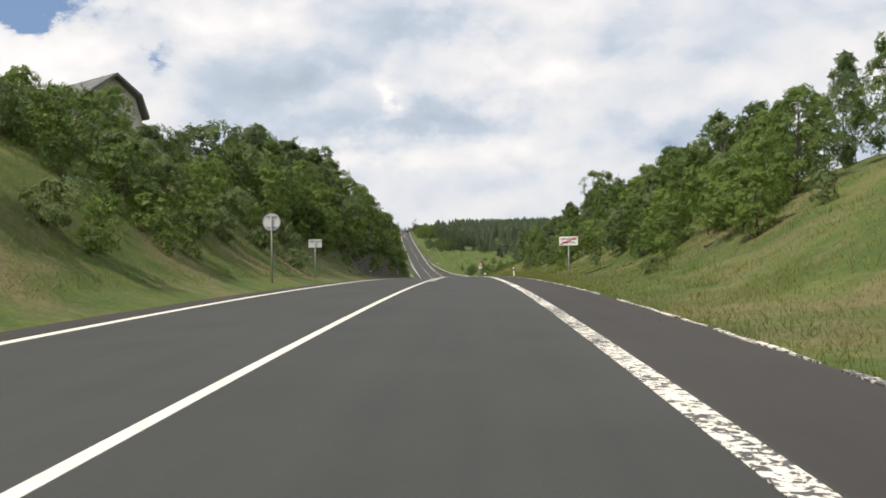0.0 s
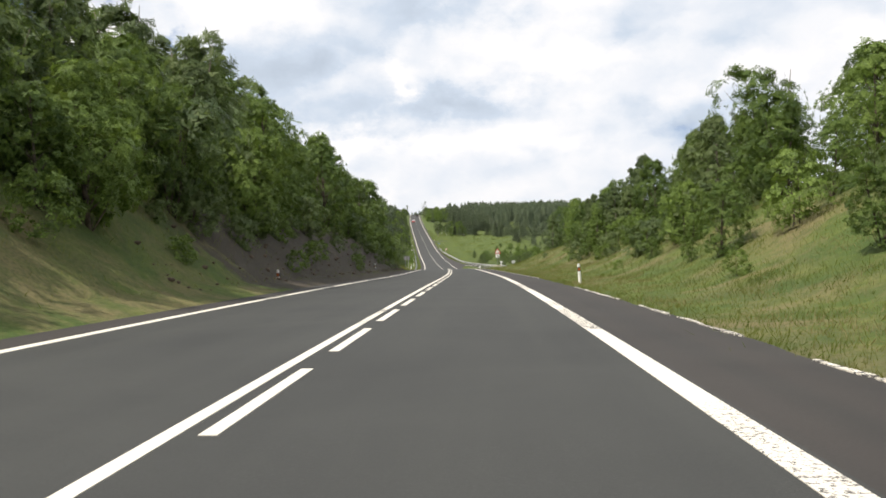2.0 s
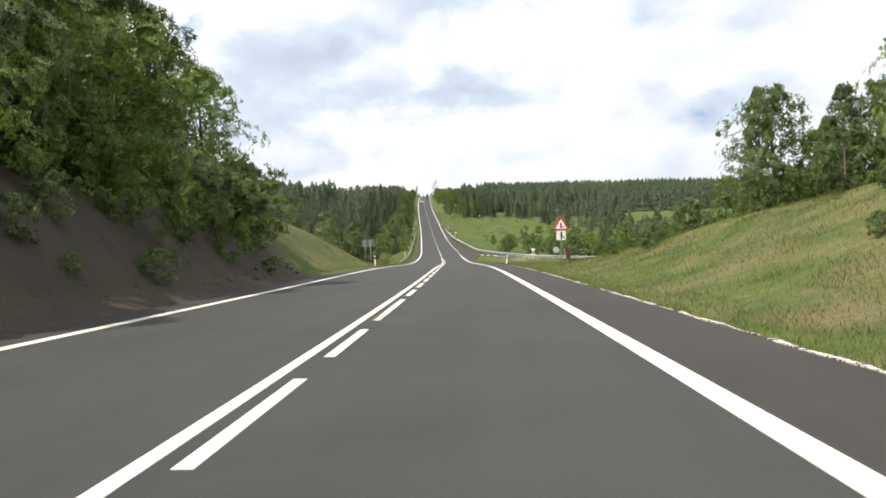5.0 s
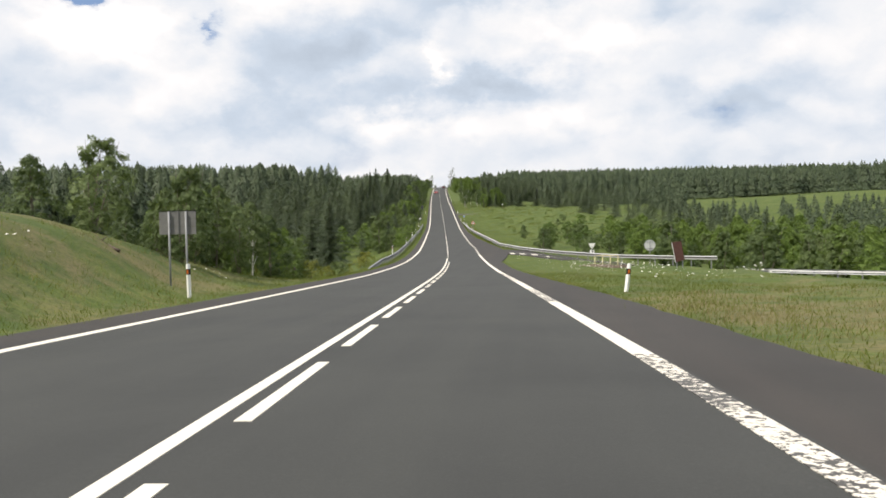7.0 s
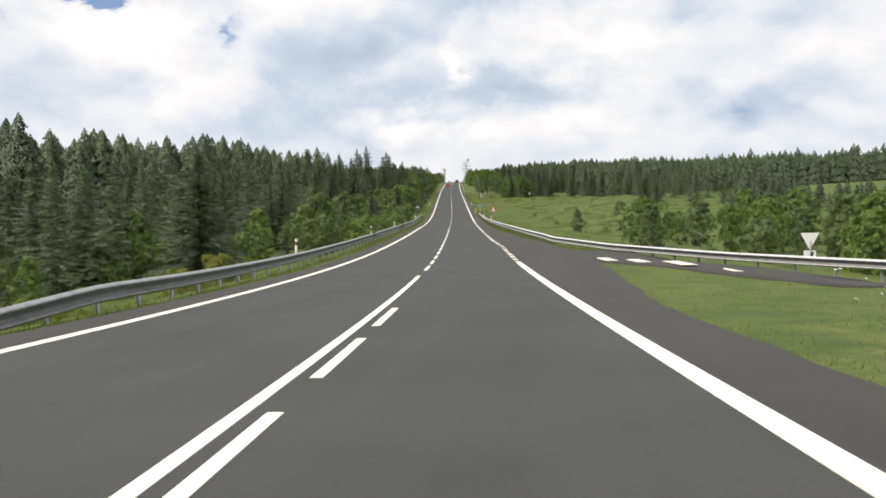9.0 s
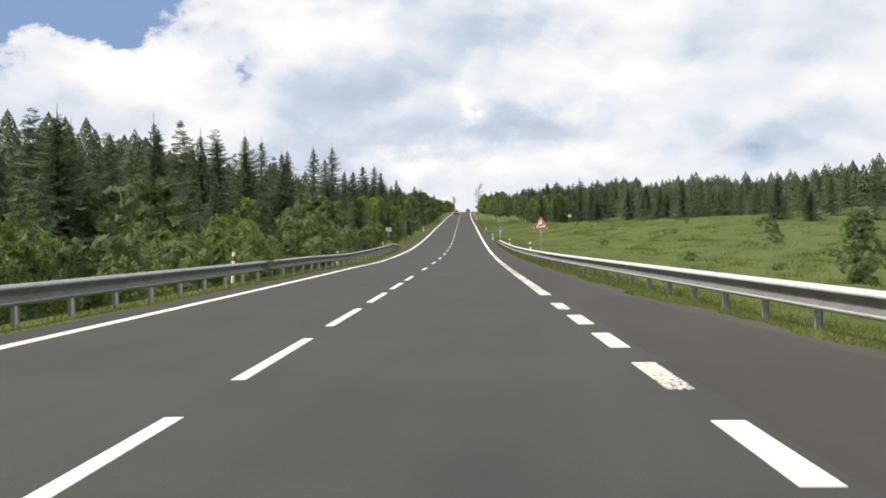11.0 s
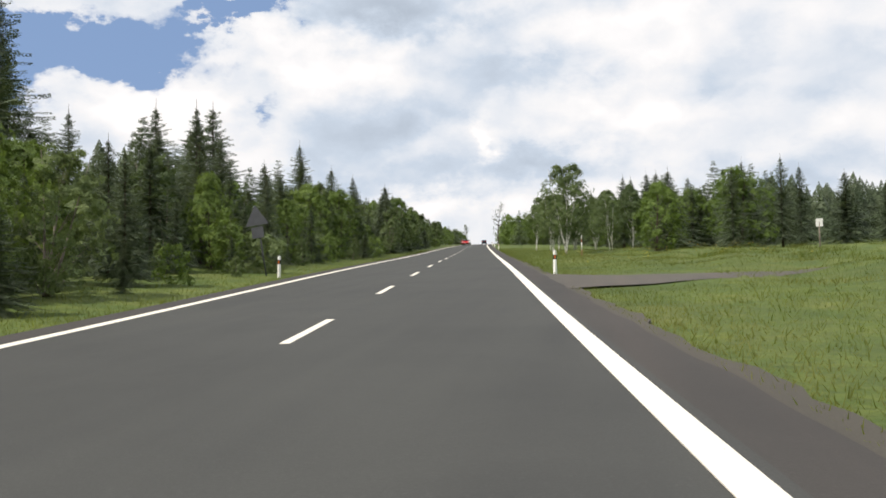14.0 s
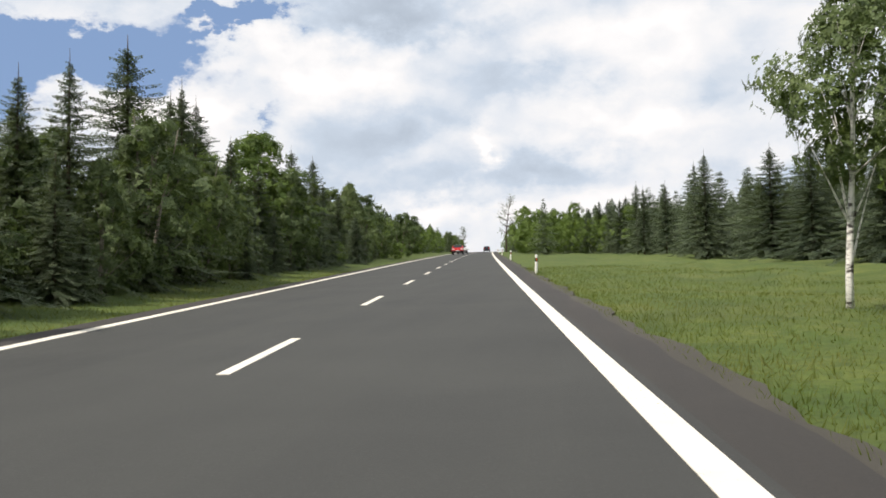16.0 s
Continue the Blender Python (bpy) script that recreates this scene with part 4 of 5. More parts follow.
def soil_patch(s, u, a, c):
    """A low mound of bare earth."""
    rng = random.Random(int(s))
    v, f = [], []
    for i in range(7):
        for k in range(16):
            r = i / 6 * (1 + .2 * math.sin(3 * k + i) + rng.uniform(-.08, .08))
            x, y = a * r * math.cos(k * math.pi / 8), c * r * math.sin(k * math.pi / 8)
            v.append((x, y, .22 * (1 - (i / 6) ** 2) + rng.uniform(-.02, .03) - (.1 if i == 6 else 0)))
    for i in range(6):
        for k in range(16):
            f.append((i * 16 + k, (i + 1) * 16 + k, (i + 1) * 16 + (k + 1) % 16, i * 16 + (k + 1) % 16))
    o = new("earth_mound", mesh_of("earth_mound", v, f, EARTH, True))
    o.location = on_ground(s, u, -.02)
    o.rotation_euler.z = float(heading(s))
    tagged(o, "low mound of bare brown earth in the grass", "mound")


short_railing(249.0, 26.3)
leaning_board(231.4, 17.8)


def striped_pole(s, u):
    b = thing("marker_pole", on_ground(s, u, -.1), float(heading(s)), "thin red and white striped marker pole in grass", "post")
    for k, (z0, z1, m) in enumerate(((0, .52, FADED_RED), (.52, .98, SIGN_WHITE), (.98, 1.16, FADED_RED), (1.16, 1.42, SIGN_WHITE))):
        part("band", tubes("band", [tube([(0, 0, z0), (0, 0, z1)], [.02, .02], 10)], m), None, b)


striped_pole(451, 8.27)
soil_patch(234, 12.2, 2.4, 1.2)

# ---- plants ----


def turned(rng, k):
    q = rng.normal(size=(k, 3))
    return q / np.linalg.norm(q, axis=1, keepdims=True)


def leaf_quads(rng, centres, outward, size, spread=.7, corners=4):
    """Leaf sprigs at centres, of three or four corners; they face outward, more or less."""
    k = len(centres)
    nrm = outward + spread * turned(rng, k)
    nrm /= np.linalg.norm(nrm, axis=1, keepdims=True)
    a = np.cross(nrm, turned(rng, k))
    a /= np.linalg.norm(a, axis=1, keepdims=True) + 1e-9
    b = np.cross(nrm, a)
    w = size * rng.uniform(.6, 1.25, (k, 1))
    l = w * rng.uniform(1.0, 1.7, (k, 1))
    if corners == 3:
        return np.stack([centres - b * l * .55, centres + a * w * .72 + b * l * .4, centres - a * w * .72 + b * l * .5], 1)
    return np.stack([centres - b * l * .5, centres + a * w * .5, centres + b * l * .5, centres - a * w * .5], 1)


def limb(rng, a, d, length, r, bend=.25, n=4):
    p, pts, rad = np.array(a, float), [], []
    d = np.array(d, float) / np.linalg.norm(d)
    for i in range(n + 1):
        pts.append(tuple(p))
        rad.append(max(.006, r * (1 - .85 * i / n)))
        d = d + rng.normal(size=3) * bend / n + np.array((0, 0, .12 / n))
        d /= np.linalg.norm(d)
        p = p + d * length / n
    return pts, rad


def broadleaf(seed, h, spread, low, leaves, size, leaf, bark, stems=1, name="deciduous_tree", label="", category="tree", sprig_gap=.0, girth=.017, twigs=1.0, point=.4, clumps=60):
    """A tree or tall shrub: stems, limbs and a crown of many clumps of leaf sprigs, with gaps between them; point: how pointed the top is."""
    rng = np.random.default_rng(seed)
    base = thing(name, Vector((0, 0, 0)), label=label, category=category)
    wood, axes = [], []
    for st in range(stems):
        lean = rng.normal(size=2) * (.05 if stems == 1 else .10)
        pts, rad = limb(rng, (rng.normal() * .12 * (stems > 1), rng.normal() * .12 * (stems > 1), -.25), (lean[0], lean[1], 1), h * rng.uniform(.9, 1.0), h * (girth if stems == 1 else girth * .65), .22, 7)
        wood.append(tube(pts, rad, 6 if stems < 3 else 4))
        axes.append((np.array(pts), rad))
    wide_at = .46 - .22 * point
    bulge = rng.uniform(0, 6.28, 3)
    cs, outs = [], []
    share = np.maximum(4, (leaves / clumps * rng.uniform(.6, 1.4, clumps))).astype(int)
    share[int(clumps * .9):] //= 3
    for i in range(clumps):
        f = (i + rng.uniform()) / clumps
        prof = (.42 + .58 * min(1, f / wide_at) ** .7) if f < wide_at else ((1 - f) / (1 - wide_at)) ** (.55 + .4 * point)
        w = i * 2.39996 + rng.normal() * .35
        prof *= 1 + .16 * math.sin(w + bulge[0]) + .12 * math.sin(2 * w + 5 * f + bulge[1]) + .12 * math.sin(9 * f + bulge[2])
        pts, rad = axes[i % stems]
        z = h * (low + (1 - low) * f * .97)
        k = min(6, max(0, int((z + .25) / (h * .136))))
        heart = (pts[k] * .5 + axes[0][0][k] * .5) + (pts[k + 1] - pts[k]) * min(1, max(0, (z - pts[k][2]) / max(.05, pts[k + 1][2] - pts[k][2])))
        reach = spread * prof * rng.uniform(.40, .92)
        way = np.array((math.cos(w), math.sin(w), 0))
        c = heart + way * reach + np.array((0, 0, .18 * reach))
        if i % 3 == 0 and rng.uniform() < twigs:
            k = max(0, min(6, k - 1))
            q, qr = limb(rng, pts[k], tuple(c - pts[k]), float(np.linalg.norm(c - pts[k])) * .95, rad[k] * .45, .3)
            wood.append(tube(q[::2], qr[::2], 3, False))
        if rng.uniform() < sprig_gap:
            continue
        r = spread * rng.uniform(.26, .50) * (.25 + .75 * min(1, prof))
        d = turned(rng, share[i])
        face = way * .8 + np.array((0, 0, .45))
        d = np.where(((d @ face) < -.25)[:, None], -d, d)
        p = c + d * (r * rng.uniform(.1, 1.15, (share[i], 1)) ** .55) * np.array((1, 1, .8))
        cs.append(p)
        outs.append(d * .9 + face * .5)
    cs, outs = np.concatenate(cs), np.concatenate(outs)
    keep = cs[:, 2] > .05
    part("trunk", tubes("trunk", wood, bark), None, base)
    part("crown", quads_of("crown", leaf_quads(rng, cs[keep], outs[keep], size, .6, 3), leaf), None, base)
    return base


def spruce(seed, h, spread, dense=1.0, low=.04, name="spruce_tree", label="", bare=0.0, coarse=1.0):
    """A spruce: whorls of drooping boughs with needle sprays, and a thin leader."""
    rng = np.random.default_rng(seed)
    base = thing(name, Vector((0, 0, 0)), label=label, category="tree")
    wood = [tube([(0, 0, -.3), (rng.normal() * .03, rng.normal() * .03, h * .5), (0, 0, h), (rng.normal() * .03, 0, h * 1.05)], [h * .014, h * .009, .02, .008], 7)]
    sprays = []
    z = h * low
    while z < h * .985:
        t = z / h
        reach = spread * (1 - t) ** .86 * rng.uniform(.80, 1.18) + .05
        k = max(6, int((7.0 + 3.0 * (1 - t)) * dense))
        a0 = rng.uniform(0, 6.28)
        for i in range(k):
            if rng.uniform() < bare:
                continue
            w = a0 + 6.283 * i / k + rng.normal() * .16
            L = reach * rng.uniform(.6, 1.12)
            up = .36 * t - .08 + rng.normal() * .12
            n = max(2, int(L / (.46 * coarse)))
            z_b, z = z, z + rng.uniform(-.012, .012) * h
            d = np.array((math.cos(w), math.sin(w), 0))
            side = np.array((-math.sin(w), math.cos(w), 0))
            prev = np.array((0, 0, z))
            for j in range(1, n + 1):
                q = j / n
                p = np.array((0, 0, z)) + d * L * q + np.array((0, 0, L * (up * q - .42 * (1 - t * .6) * q * q + .16 * q ** 4)))
                wid = (.13 + .14 * min(L, 1.6) * (1 - .55 * q)) * rng.uniform(.75, 1.25) * coarse ** .5
                drop = np.array((0, 0, -.10 * wid / .2 * rng.uniform(.4, 1.4)))
                sprays.append((prev, prev + side * wid + drop, p + side * wid * .75 + drop, p))
                sprays.append((prev, p, p - side * wid * .75 + drop, prev - side * wid + drop))
                prev = p
            z = z_b
        z += (h * .017 * (1.25 - .55 * t) * rng.uniform(.7, 1.3) + .05) * coarse
    k = int(38 * h * dense / coarse ** 2)
    t = rng.uniform(0, 1, k) ** 1.5 * (1 - low) * .97 + low
    w = rng.uniform(0, 6.283, k)
    rr = spread * (1 - t) ** .92 * rng.uniform(.2, .7, k)
    c = np.stack([rr * np.cos(w), rr * np.sin(w), h * t - .12 * rr], 1)
    o = np.stack([np.cos(w), np.sin(w), .8 + 0 * w], 1)
    inner = leaf_quads(rng, c, o, .36 * coarse ** .8, .6)
    part("trunk", tubes("trunk", wood, BARK), None, base)
    part("crown", quads_of("crown", np.concatenate([np.array(sprays), inner]), NEEDLE), None, base)
    return base


def bare_tree(s, u, h, seed, label):
    """A nearly leafless tree: trunk, limbs and twigs."""
    rng = np.random.default_rng(seed)
    base = thing("bare_tree", on_ground(s, u, -.1), label=label, category="tree")
    pts, rad = limb(rng, (0, 0, 0), (.05, 0, 1), h, h * .022, .25, 8)
    wood, tips = [tube(pts, rad, 8)], []
    for i in range(3, 9):
        for _ in range(4):
            w = rng.uniform(0, 6.28)
            q, qr = limb(rng, pts[i], (math.cos(w), math.sin(w), .6), h * .30 * (1 - i / 14), rad[i] * .6 + .01, .6)
            wood.append(tube(q, qr, 5, False))
            for k in (2, 3, 4):
                for _ in range(4):
                    t, tr = limb(rng, q[k], tuple(rng.normal(size=3) + np.array((0, 0, .6))), h * .09, .014, .6, 3)
                    wood.append(tube(t, tr, 4, False))
                    tips += t[1:]
    part("trunk", tubes("trunk", wood, BARK), None, base)
    rng2 = np.random.default_rng(seed + 1)
    c = np.array(tips)[rng2.uniform(size=len(tips)) < .5]
    part("crown", quads_of("crown", leaf_quads(rng2, c, turned(rng2, len(c)), .22), LEAF_PALE), None, base, "sparse leaves")


NAMED = dict(leafy="leafy green deciduous tree on the grassy bank", shrub="dense green shrub on rough grass", pale="pale green young birch and willow thicket tree", spruce="dark green spruce with drooping boughs", birch="birch with white flaking bark and light crown")
KINDS = {
    "leafy": [(broadleaf(11, 7.0, 2.5, .04, 1700, .30, LEAF, BARK, label=NAMED["leafy"], sprig_gap=.1, clumps=80), 7.0), (broadleaf(12, 6.6, 2.3, .05, 1700, .30, LEAF, BARK, label=NAMED["leafy"], sprig_gap=.12, point=.6, clumps=80), 6.6), (broadleaf(13, 7.4, 2.5, .03, 1700, .30, LEAF, BARK, 2, label=NAMED["leafy"], sprig_gap=.15, point=.5, clumps=80), 7.4)],
    "leafy_far": [(broadleaf(14, 7.0, 2.5, .04, 800, .44, LEAF, BARK, twigs=.4, label=NAMED["leafy"], sprig_gap=.1), 7.0), (broadleaf(15, 6.8, 2.3, .04, 800, .44, LEAF, BARK, twigs=.4, label=NAMED["leafy"], sprig_gap=.12, point=.6), 6.8)],
    "shrub": [(broadleaf(21, 2.6, 1.4, .0, 650, .21, LEAF, BARK, 3, "shrub", NAMED["shrub"], "shrub", .15, twigs=.3, clumps=34), 2.6), (broadleaf(22, 2.2, 1.4, .0, 650, .21, LEAF_PALE, BARK, 3, "shrub", NAMED["shrub"], "shrub", .15, twigs=.3, clumps=34), 2.2)],
    "gold": [(broadleaf(23, 2.2, 1.2, .0, 600, .20, LEAF_GOLD, BARK, 3, "shrub", "yellow-green shrub on rough meadow", "shrub", .15, twigs=.3, clumps=34), 2.2)],
    "pale": [(broadleaf(31, 6.0, 1.7, .03, 1700, .25, LEAF_PALE, BARK_PALE, 2, "young_tree", NAMED["pale"], sprig_gap=.14, point=.8, clumps=80), 6.0), (broadleaf(32, 5.6, 1.8, .03, 1700, .25, LEAF_PALE, BARK_PALE, 3, "young_tree", NAMED["pale"], sprig_gap=.14, point=.7, clumps=80), 5.6)],
    "pale_far": [(broadleaf(33, 6.0, 1.8, .03, 700, .40, LEAF_PALE, BARK_PALE, 2, "young_tree", NAMED["pale"], twigs=.4, sprig_gap=.1, point=.7), 6.0)],
    "spruce": [(spruce(41, 11.0, 4.4, label=NAMED["spruce"]), 11.0), (spruce(42, 11.5, 4.1, .85, label=NAMED["spruce"]), 11.5), (spruce(43, 10.0, 4.0, .9, label=NAMED["spruce"]), 10.0), (spruce(44, 12.0, 3.9, .8, .10, label=NAMED["spruce"], bare=.12), 12.0)],
    "spruce_far": [(spruce(45, 11.0, 4.2, .7, .05, label=NAMED["spruce"], coarse=2.0), 11.0), (spruce(46, 11.0, 3.9, .7, .06, label=NAMED["spruce"], coarse=2.0), 11.0)],
    "birch": [(broadleaf(51, 7.0, 2.3, .24, 3400, .21, LEAF_PALE, BIRCH, 3, "birch_tree", NAMED["birch"], "tree", .12, .013, 1.0, 1.0, 120), 7.0), (broadleaf(52, 7.0, 2.1, .26, 3600, .23, LEAF_PALE, BIRCH, 1, "birch_tree", NAMED["birch"], "tree", .15, .013, 1.0, .8, 100), 7.0), (broadleaf(53, 7.0, 1.7, .36, 2400, .21, LEAF_PALE, BIRCH, 1, "birch_tree", NAMED["birch"], "tree", .15, .013, 1.0, .8, 70), 7.0)],
}
USED, JOINED = set(), []
INNER = ("spruce_far", "leafy_far")


def plant(kind, s, u, h, rng, sink=.0, wide=1.0, which=None, label="", joined=False):
    first, full = KINDS[kind][which if which is not None else rng.randrange(len(KINDS[kind]))]
    k = h / full
    m = Matrix.Translation(on_ground(s, u, -sink)) @ Matrix.Rotation(rng.uniform(0, 6.28), 4, "Z") @ Matrix.Diagonal((k * wide, k * wide, k, 1))
    if kind in INNER or joined:
        JOINED.append((kind, first, m))
        return None
    if first.name not in USED:
        USED.add(first.name)
        first.matrix_world = m
        ob = first
    else:
        ob = copy_thing(first, m @ Matrix.Diagonal((*(1 / c for c in first.scale), 1)))
    if label:
        ob["label"] = label
    return ob


def wood_zone(seed, kinds, s0, s1, u0, u1, gap_s, gap_u, h0, h1, wide=(.85, 1.2), miss=.1, label="", slope_h=None, far_from=999, joined=False):
    """Plants on a jittered grid over a stretch of the plan."""
    rng = random.Random(seed)
    s = s0
    row = 0
    while s < s1:
        u = u0 + (gap_u * .5 if row % 2 else 0)
        while u < u1:
            if rng.random() > miss:
                h = rng.uniform(h0, h1) * (slope_h(s) if slope_h else 1)
                kind = rng.choice(kinds)
                if abs(u) > far_from and kind + "_far" in KINDS:
                    kind += "_far"
                plant(kind, s + rng.uniform(-.45, .45) * gap_s, u + rng.uniform(-.45, .45) * gap_u, h, rng, .05, rng.uniform(*wide), label=label, joined=joined and kind == "shrub")
            u += gap_u
        s += gap_s
        row += 1

# cutting at the start, left bank
wood_zone(101, ["leafy", "leafy", "shrub"], 27, 52, -24, -12.5, 4.4, 3.6, 1.1, 1.8, far_from=19)
wood_zone(102, ["leafy"], 50, 64, -19, -14.5, 4.2, 3.4, 1.8, 2.6, far_from=17)
wood_zone(147, ["leafy", "pale"], 50, 64, -14.5, -11.2, 4.2, 3.0, 3.0, 4.2)
wood_zone(120, ["leafy", "leafy", "spruce"], 62, 79, -16, -9.4, 3.8, 3.2, 4.4, 5.8, far_from=17)
wood_zone(103, ["leafy", "leafy", "pale"], 76, 152, -19.0, -9.0, 4.2, 3.6, 6.2, 8.2, (.95, 1.2), .03, far_from=13)
wood_zone(109, ["shrub"], 120, 152, -7.8, -6.5, 2.2, 1.1, .5, 1.7, miss=.2, joined=True)
wood_zone(104, ["shrub", "leafy", "shrub"], 116, 152, -9.8, -7.3, 3.0, 1.5, 1.6, 3.6, miss=.15, joined=True)
wood_zone(105, ["leafy", "leafy", "shrub"], 113, 152, -9.9, -8.4, 4.0, 1.4, 2.2, 3.4, (.9, 1.2), .1)
wood_zone(152, ["leafy", "leafy", "shrub"], 80, 113, -10.4, -8.6, 3.0, 1.4, 2.2, 3.8, (.9, 1.2), .1)
wood_zone(154, ["shrub"], 78, 116, -9.4, -6.9, 2.3, 1.2, .6, 1.5, miss=.4, joined=True)
wood_zone(106, ["leafy"], 112, 168, -32, -20, 7, 6, 6.5, 8.5, far_from=1)
wood_zone(108, ["shrub", "leafy", "shrub"], 8, 48, -14.5, -8.4, 3.4, 2.1, 1.1, 2.7, miss=.2)
wood_zone(107, ["shrub"], 26, 62, -13.5, -8.6, 3.2, 1.8, .7, 1.9, miss=.15, joined=True)
wood_zone(143, ["shrub"], 20, 46, -9.4, -7.3, 2.6, 1.2, .6, 1.7, miss=.35, joined=True)
wood_zone(144, ["leafy", "leafy", "shrub"], 46, 62, -12.8, -9.2, 3.2, 1.9, 3.0, 4.6, miss=.1)
wood_zone(142, ["leafy", "shrub", "leafy"], 58, 82, -12.4, -8.4, 3.2, 1.8, 2.4, 4.2, miss=.1)
wood_zone(149, ["shrub"], 50, 84, -10.4, -7.6, 2.4, 1.3, .9, 2.0, miss=.25, joined=True)
_r = random.Random(7)
plant("leafy", 46.5, -18.3, 5.0, _r, .05, 1.0, 2, label="tall leafy tree hiding part of the old house")
for s, u, h in ((33, -15.5, 3.0), (36, -17.5, 3.2), (31, -13.5, 2.6)):
    plant("leafy", s, u, h, _r, .05, .9)
for s, u, h in ((62, -13.2, 5.6), (66, -12.6, 4.6), (124, -10.4, 2.4), (127, -9.6, 1.5), (70, -15.5, 6.4)):
    plant("spruce", s, u, h, _r, .05, .9)
for s, u, h in ((150, -13, 5.0), (156, -15.5, 5.5), (160, -12.6, 4.0), (166, -16, 3.0), (172, -20, 3.4)):
    plant("leafy", s, u, h, _r, .05, .8)
plant("spruce", 184, -11, 1.15, _r, .02, 1.25, label="small lone spruce on the grassy mound")
# right bank
wood_zone(111, ["leafy", "leafy", "pale"], 32, 74, 14.5, 24, 4.6, 4.0, 4.0, 5.6, (.9, 1.2), .05, far_from=20)
wood_zone(117, ["leafy", "leafy", "pale"], 74, 114, 15.0, 25, 4.6, 4.0, 4.8, 6.6, (.85, 1.1), .08, far_from=20)
wood_zone(112, ["leafy", "shrub"], 30, 62, 11.0, 14.5, 4, 2, 1.8, 3.4, miss=.15)
wood_zone(113, ["leafy", "shrub"], 60, 78, 11.0, 14.5, 4.2, 2.4, 1.8, 3.2, miss=.15)
wood_zone(118, ["leafy", "pale"], 104, 116, 12.0, 15.0, 3.2, 2.0, 3.2, 5.0, miss=.1)
wood_zone(119, ["shrub"], 78, 106, 10.5, 18, 3.4, 2.0, .6, 1.9, miss=.2)
wood_zone(114, ["leafy", "pale", "pale"], 110, 150, 13.5, 22, 4.2, 3.4, 3.8, 6.0, (.75, 1.0), .06, far_from=19)
wood_zone(115, ["shrub"], 30, 165, 9, 19, 8, 4, .5, 1.4, miss=.45)
wood_zone(116, ["leafy", "shrub", "pale"], 146, 190, 15.0, 27, 5, 4.0, 2.4, 4.2, miss=.12)
wood_zone(153, ["shrub", "leafy"], 70, 106, 10.0, 13.5, 3.6, 1.8, 1.1, 2.4, miss=.35)
for s, u, h in ((28, 11.4, 2.4), (33, 12.0, 2.8), (36.5, 10.6, 2.6), (41, 10.2, 2.2), (45.5, 11.4, 2.8), (52, 11.0, 2.4), (57, 10.4, 2.0)):
    plant("leafy", s, u, h, _r, .05, 1.25)
plant("spruce", 113.5, 14.4, 3.4, _r, .03, 1.3, label="young yellow-green spruce on the bank")
# valley, left: thicket before the spruces
wood_zone(121, ["pale", "pale", "leafy"], 199, 213, -14.6, -8.8, 3.0, 1.9, 2.5, 4.0, (.85, 1.15), .08)
wood_zone(148, ["pale", "leafy", "pale"], 218, 232, -14.5, -9.6, 3.0, 2.2, 3.0, 4.4, (1.0, 1.3), .1)
wood_zone(122, ["shrub", "gold", "gold"], 216, 268, -26, -8.8, 4, 3.0, .7, 2.0, miss=.35)
wood_zone(123, ["pale", "leafy"], 252, 300, -38, -18, 6.4, 5.0, 3.4, 6.0, miss=.48, far_from=1)
wood_zone(145, ["pale", "leafy"], 246, 278, 29, 48, 5.2, 4.6, 4.6, 6.4, miss=.08, far_from=1)
wood_zone(124, ["shrub"], 160, 202, -18, -8.5, 5, 3, .4, 1.0, miss=.85)
wood_zone(125, ["pale", "leafy", "spruce", "spruce"], 292, 392, -15.5, -9.2, 4.8, 3.3, 4.0, 6.2, miss=.06, far_from=12)
wood_zone(126, ["spruce"], 286, 400, -44, -17.5, 5.6, 5.2, 10.0, 13.0, miss=.05, far_from=22, slope_h=lambda s: .78 if s < 345 else 1.0)
wood_zone(127, ["pale", "spruce", "spruce", "spruce", "leafy"], 392, 560, -12.0, -8.3, 3.9, 2.6, 4.0, 6.0, (.95, 1.3), .03, far_from=10.8, slope_h=lambda s: 1.3 if s > 488 else 1.0)
wood_zone(130, ["shrub", "spruce", "pale"], 392, 560, -8.2, -6.5, 2.4, 1.2, .6, 2.2, miss=.2, joined=True)
wood_zone(141, ["spruce", "pale", "spruce"], 466, 548, -7.7, -6.9, 2.5, 1.2, 1.6, 4.0, (.9, 1.2), .1)
wood_zone(139, ["spruce", "spruce", "pale"], 486, 530, -9.5, -7.6, 3.2, 1.7, 3.5, 6.2, (.9, 1.2), .1)
wood_zone(145, ["spruce", "pale", "spruce", "leafy"], 436, 484, -12.6, -9.0, 4.2, 2.6, 4.2, 6.2, miss=.1, far_from=10.2)
wood_zone(146, ["spruce", "pale", "spruce", "leafy"], 400, 484, -9.2, -7.6, 2.8, 1.5, 2.0, 4.6, (.8, 1.1), .2)
wood_zone(128, ["spruce"], 400, 560, -30, -14, 6.0, 5.2, 6.5, 9.2, miss=.1, far_from=16)
for s, u, h in ((446, -13.2, 8.6), (448, -13.8, 8.2), (426.5, -21.9, 13.6), (439.8, -21, 14.3), (444, -23, 12.4), (509.5, -21.1, 14), (541, -22.6, 13.6), (467, -19, 12), (476, -24, 11.4), (496, -18, 10.5), (528, -17, 11)):
    plant("spruce", s, u, h, _r, .1, 1.05, label="tall dark spruce rising above the young wood")
wood_zone(129, ["leafy", "spruce", "pale"], 560, 740, -15, -7.5, 5.5, 3.4, 4.0, 6.0, miss=.08, far_from=1)
